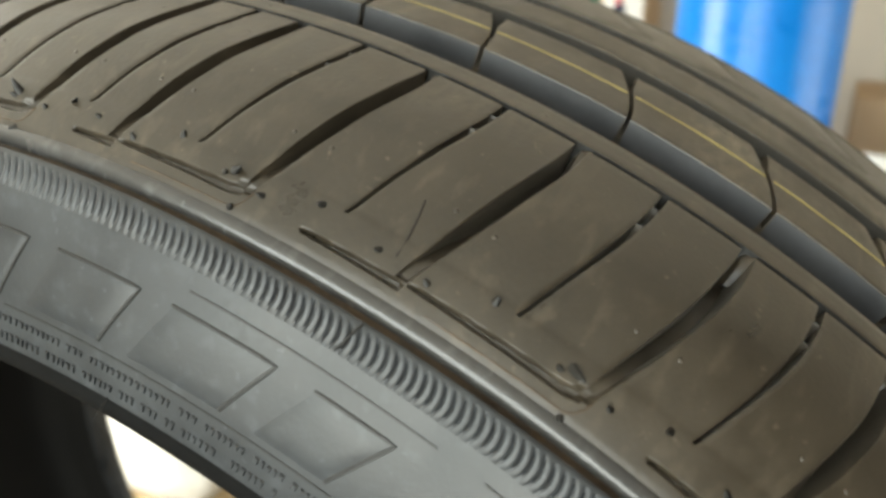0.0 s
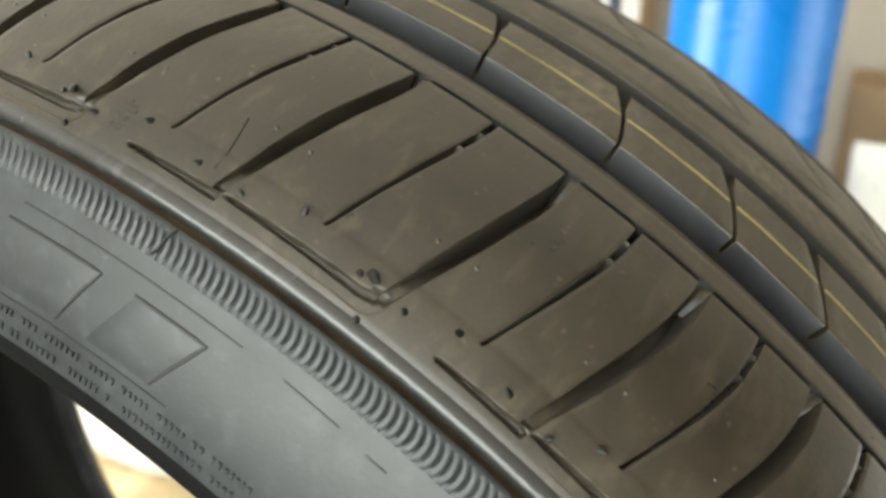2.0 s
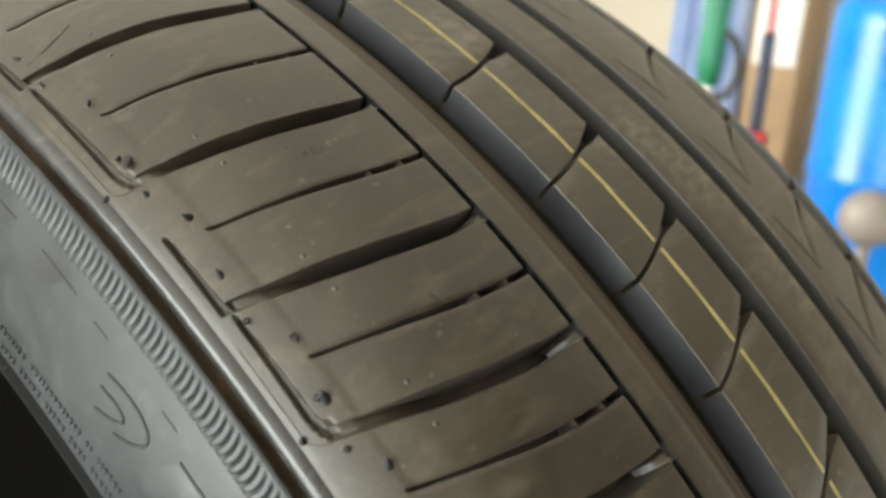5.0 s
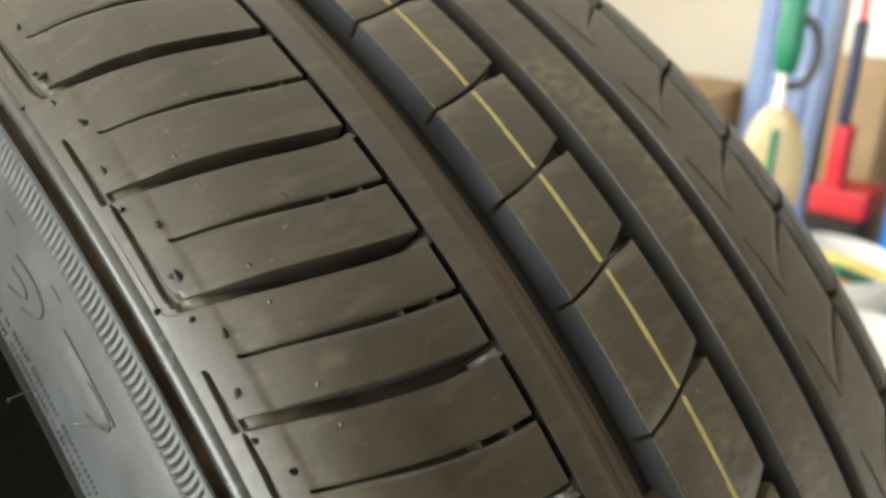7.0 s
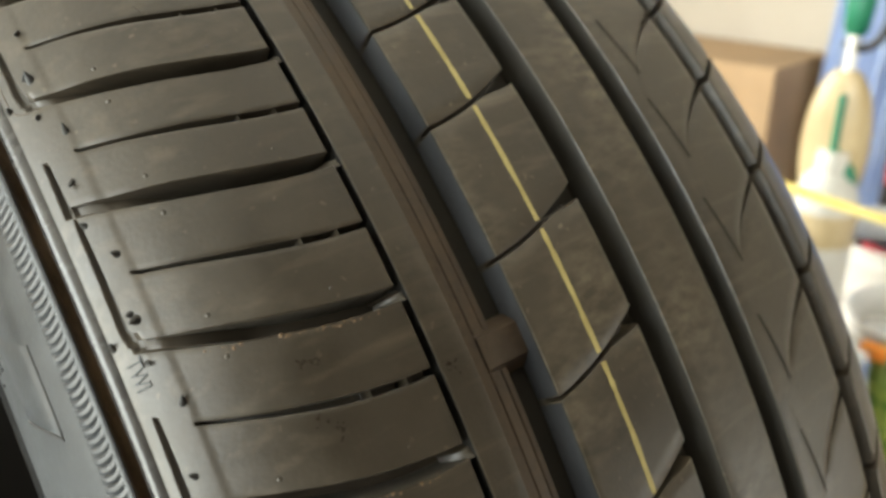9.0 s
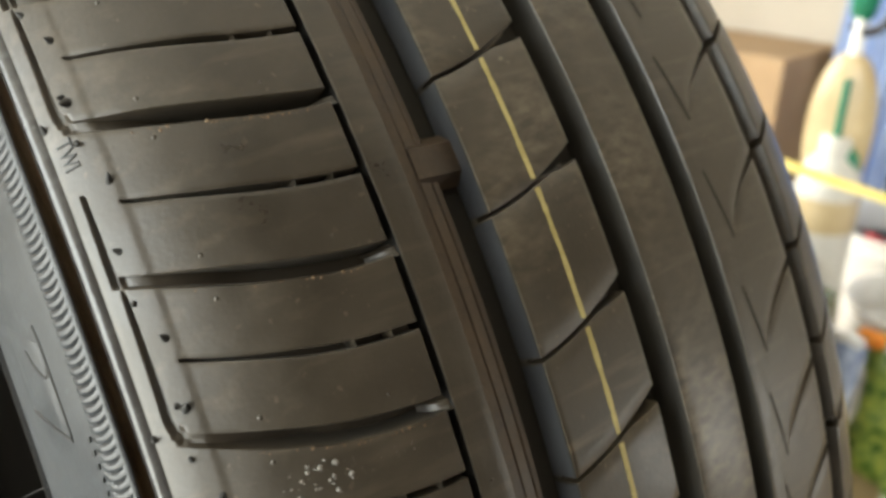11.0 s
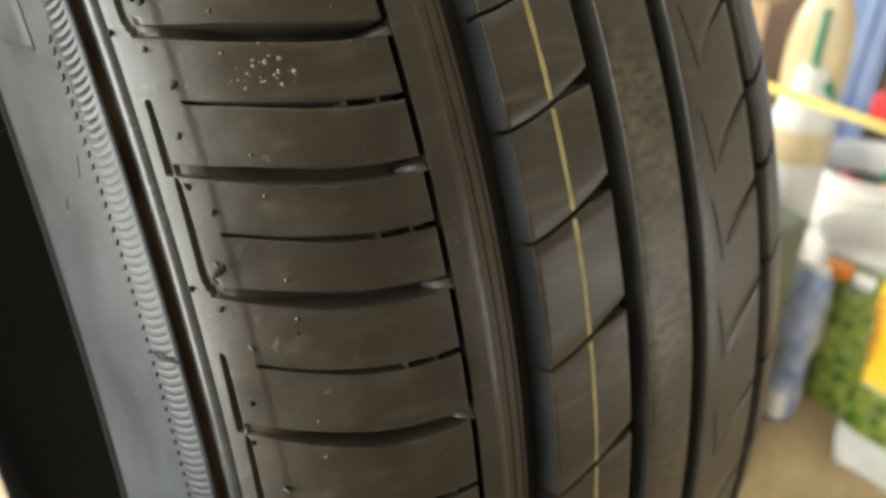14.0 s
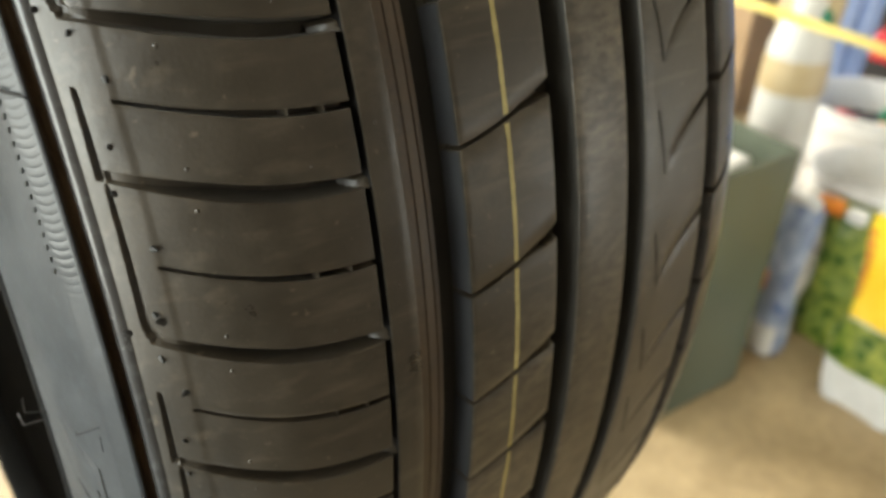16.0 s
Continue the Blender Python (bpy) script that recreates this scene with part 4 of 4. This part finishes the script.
def pouch(x, y, w, d, h, label, front):
    """A filled upright plastic bag: bulging below, crimped flat at the top."""
    e = thing("bag", (x, y, FLOOR), label, "bag")
    verts, faces, nu, nv = [], [], 28, 18
    for j in range(nv + 1):
        t = j / nv
        full = (1 - t) ** 0.55 * (0.75 + 0.25 * math.sin(min(1, t * 5) * math.pi / 2)) if t < 1 else 0
        for i in range(nu):
            a = 2 * math.pi * i / nu
            ca, sa = math.cos(a), math.sin(a)
            px = math.copysign(abs(ca) ** 0.7, ca) * d * max(0.03, full)
            py = math.copysign(abs(sa) ** 0.6, sa) * w * (0.92 + 0.08 * math.sin(t * 9))
            k = 0.012 * noise.noise((px * 20 + x * 9, py * 20, t * 6))
            verts.append((x + px + k, y + py + k, FLOOR + h * t))
    for j in range(nv):
        for i in range(nu):
            q = (i + 1) % nu
            faces.append((j * nu + i, j * nu + q, (j + 1) * nu + q, (j + 1) * nu + i))
    faces.append(tuple(range(nu))[::-1])
    faces.append(tuple(range(nv * nu, nv * nu + nu)))
    body = piece("film", verts, faces, front, e, smooth=60)
    return e, body


def wrap_patch(parent, x, y, w, d, h, a0, a1, t0, t1, material, name, label, lift=0.004):
    verts, faces, nu, nv = [], [], 14, 10
    for j in range(nv + 1):
        t = t0 + (t1 - t0) * j / nv
        full = (1 - t) ** 0.55 * (0.75 + 0.25 * math.sin(min(1, t * 5) * math.pi / 2))
        for i in range(nu + 1):
            a = a0 + (a1 - a0) * i / nu
            ca, sa = math.cos(a), math.sin(a)
            px = math.copysign(abs(ca) ** 0.7, ca) * (d * max(0.03, full) + lift)
            py = math.copysign(abs(sa) ** 0.6, sa) * (w * (0.92 + 0.08 * math.sin(t * 9)) + lift)
            k = 0.012 * noise.noise((px * 20 + x * 9, py * 20, t * 6))
            verts.append((x + px + k, y + py + k, FLOOR + h * t))
    for j in range(nv):
        for i in range(nu):
            faces.append((j * (nu + 1) + i, j * (nu + 1) + i + 1, (j + 1) * (nu + 1) + i + 1, (j + 1) * (nu + 1) + i))
    return piece(name, verts, faces, material, parent, label, 60)


def bottle():
    x, y = 1.44, 0.300
    e = thing("bottle", (x, y, FLOOR), "white plastic canister with a yellow label and a white cap", "canister")
    r = 0.062
    piece("body", *lathe([(0, 0), (r, 0), (r * 1.02, 0.3), (r, 0.55), (r * 0.97, 0.62), (r * 0.8, 0.66), (r * 0.45, 0.685)], (x, y, FLOOR), 40), AGED, e, smooth=50)
    piece("label", *lathe([(r + 0.001, 0.535), (r + 0.0016, 0.54), (r + 0.0005, 0.60), (r, 0.603)], (x, y, FLOOR), 40), CREAM, e, "faded yellow label band", smooth=50)
    piece("cap", *lathe([(r * 0.5, 0.68), (r * 0.5, 0.71), (r * 0.45, 0.72), (0, 0.72)], (x, y, FLOOR), 32), AGED, e, smooth=40)


def crate():
    e = thing("open_box", (1.10, 0.34, FLOOR), "grey-green board box with an open top", "box")
    # upright walls, open above
    a, b, c, d = (1.215, 0.145), (0.97, 0.17), (1.02, 0.52), (1.28, 0.50)
    pts = [a, b, c, d]
    top = -0.085
    for i in range(4):
        p, q = Vector((*pts[i], 0)), Vector((*pts[(i + 1) % 4], 0))
        n_ = (q - p).normalized().cross(Vector((0, 0, 1))) * 0.004
        vs = [(*(p + s * n_).xy, z) for z in (FLOOR, top) for s in (-1, 1)] + [(*(q + s * n_).xy, z) for z in (FLOOR, top) for s in (-1, 1)]
        piece("side", vs, [(0, 4, 6, 2), (1, 3, 7, 5), (2, 6, 7, 3), (0, 1, 5, 4), (0, 2, 3, 1), (4, 5, 7, 6)], BOXGREEN, e)
    piece("bottom", *box_mesh((1.03, 0.19, FLOOR + 0.002), (1.2, 0.48, FLOOR + 0.012), 0.002), BOXGREEN, e)
    t = thing("packing", (1.12, 0.33, FLOOR + 0.012), "white packing block standing in the open box", "packing")
    piece("block", *box_mesh((1.05, 0.21, FLOOR + 0.012), (1.19, 0.46, top - 0.03), 0.01), WHITE, t)


def strap():
    e = thing("strap", (1.03, 0.09, FLOOR), "yellow strap stretched over the bags", "strap")
    pts = [(0.99, 0.24, 0.193), (1.0, 0.16, 0.188), (1.0, 0.08, 0.182), (1.01, 0.0, 0.173), (1.04, -0.08, 0.15), (1.06, -0.2, 0.06), (1.08, -0.28, -0.15), (1.09, -0.3, FLOOR + 0.006)]
    verts, faces = [], []
    for p in pts:
        for dy, dz in ((0, -0.007), (0.0, 0.007)):
            verts += [(p[0] - 0.0015, p[1], p[2] + dz), (p[0] + 0.0015, p[1], p[2] + dz)]
    for i in range(len(pts) - 1):
        a, b = i * 4, i * 4 + 4
        faces += [(a, b, b + 2, a + 2), (a + 1, a + 3, b + 3, b + 1), (a + 2, b + 2, b + 3, a + 3), (a, a + 1, b + 1, b)]
    faces += [(0, 2, 3, 1), (len(verts) - 4, len(verts) - 3, len(verts) - 1, len(verts) - 2)]
    piece("webbing", verts, faces, ROPE, e, smooth=60)
    post = [(0.99, 0.245, 0.193), (1.02, 0.30, 0.12), (1.06, 0.33, -0.08), (1.08, 0.34, -0.11)]
    piece("tail", *tube(post, 0.004), ROPE, e, smooth=60)


drum()
ball_post()
hand_tool()
panel_sheet()
cardboard("cardboard_box", (2.48, 0.99, FLOOR), (2.88, 1.80, 0.02), "brown cardboard box against the cream wall")
cardboard("tall_cardboard_box", (2.66, 0.458, FLOOR), (2.88, 0.623, 0.78), "narrow brown cardboard standing on end")
panel = thing("white_panel", (2.65, 0.51, 0.20), "white paper sheet taped on brown cardboard", "paper")
piece("paper", *box_mesh((2.652, 0.470, 0.20), (2.6595, 0.61, 0.43), 0.001), WHITE, panel)
cardboard("low_cardboard_box", (2.62, -0.85, FLOOR), (2.88, -0.22, 0.06), "brown cardboard box against the cream wall")
drum_bag, _f = pouch(2.20, -0.39, 0.14, 0.08, 0.60, "white plastic sack beside the blue drum", WHITE)
red_jack()
bucket(1.96, 0.32, 0.385, 0.17, "white plastic bucket with bright packets inside", [(-0.06, 0.03, RED, 0.025), (0.03, -0.05, GREEN, 0.03), (-0.05, -0.07, ORANGE, 0.022)], BLACK)
bucket(1.66, 0.145, 0.335, 0.15, "white plastic bucket filled with pale powder", [], FILM)
green_bag, _f = pouch(1.49, 0.088, 0.085, 0.035, 0.33, "green printed plastic bag with an orange and white top", LEAF)
piece("seal", *box_mesh((1.46, 0.135, FLOOR + 0.300), (1.485, 0.190, FLOOR + 0.335), 0.008), ORANGE, green_bag, "orange top")
piece("tag", *box_mesh((1.46, 0.085, FLOOR + 0.300), (1.485, 0.128, FLOOR + 0.330), 0.008), WHITE, green_bag, "white tag")
label_bag, _f = pouch(1.35, -0.069, 0.10, 0.05, 0.47, "clear plastic bag of green leaves with a yellow label", FILM)
wrap_patch(label_bag, 1.35, -0.069, 0.10, 0.05, 0.47, 1.66, 4.5, 0.20, 0.41, LEAF, "print", "green leaf print")
wrap_patch(label_bag, 1.35, -0.069, 0.10, 0.05, 0.47, 1.66, 4.3, 0.42, 0.86, LABEL, "label", "yellow label with a column of red marks")
for i in range(7):
    wrap_patch(label_bag, 1.35, -0.069, 0.10, 0.05, 0.47, 2.15, 2.40, 0.51 + i * 0.042, 0.535 + i * 0.042, RED, "mark", "red bar of unreadable writing", 0.0055)
blue_bag, _f = pouch(1.36, 0.20, 0.075, 0.04, 0.36, "cloudy plastic bag with blue and white print", BLUEPRINT)
piece("seal", *box_mesh((1.352, 0.135, FLOOR + 0.345), (1.366, 0.262, FLOOR + 0.372), 0.004), FILM, blue_bag, "clear crimped seal")
wrap_patch(blue_bag, 1.36, 0.20, 0.075, 0.04, 0.36, 2.2, 4.0, 0.02, 0.22, WHITE, "print", "white printed panel")
wrap_patch(blue_bag, 1.36, 0.20, 0.075, 0.04, 0.36, 2.6, 3.2, 0.42, 0.56, ORANGE, "mark", "orange printed patch")
# added sack: its white stands in for a sun patch on the floor
glare_bag, _f = pouch(0.93, 1.16, 0.21, 0.12, 0.30, "white sack standing in for sunlit floor behind the tyre", WHITE)
bottle()
crate()
strap()

piece("seal", *box_mesh((0.92, 0.97, FLOOR + 0.285), (0.94, 1.35, FLOOR + 0.315), 0.006), FILM, glare_bag, "crimped top")
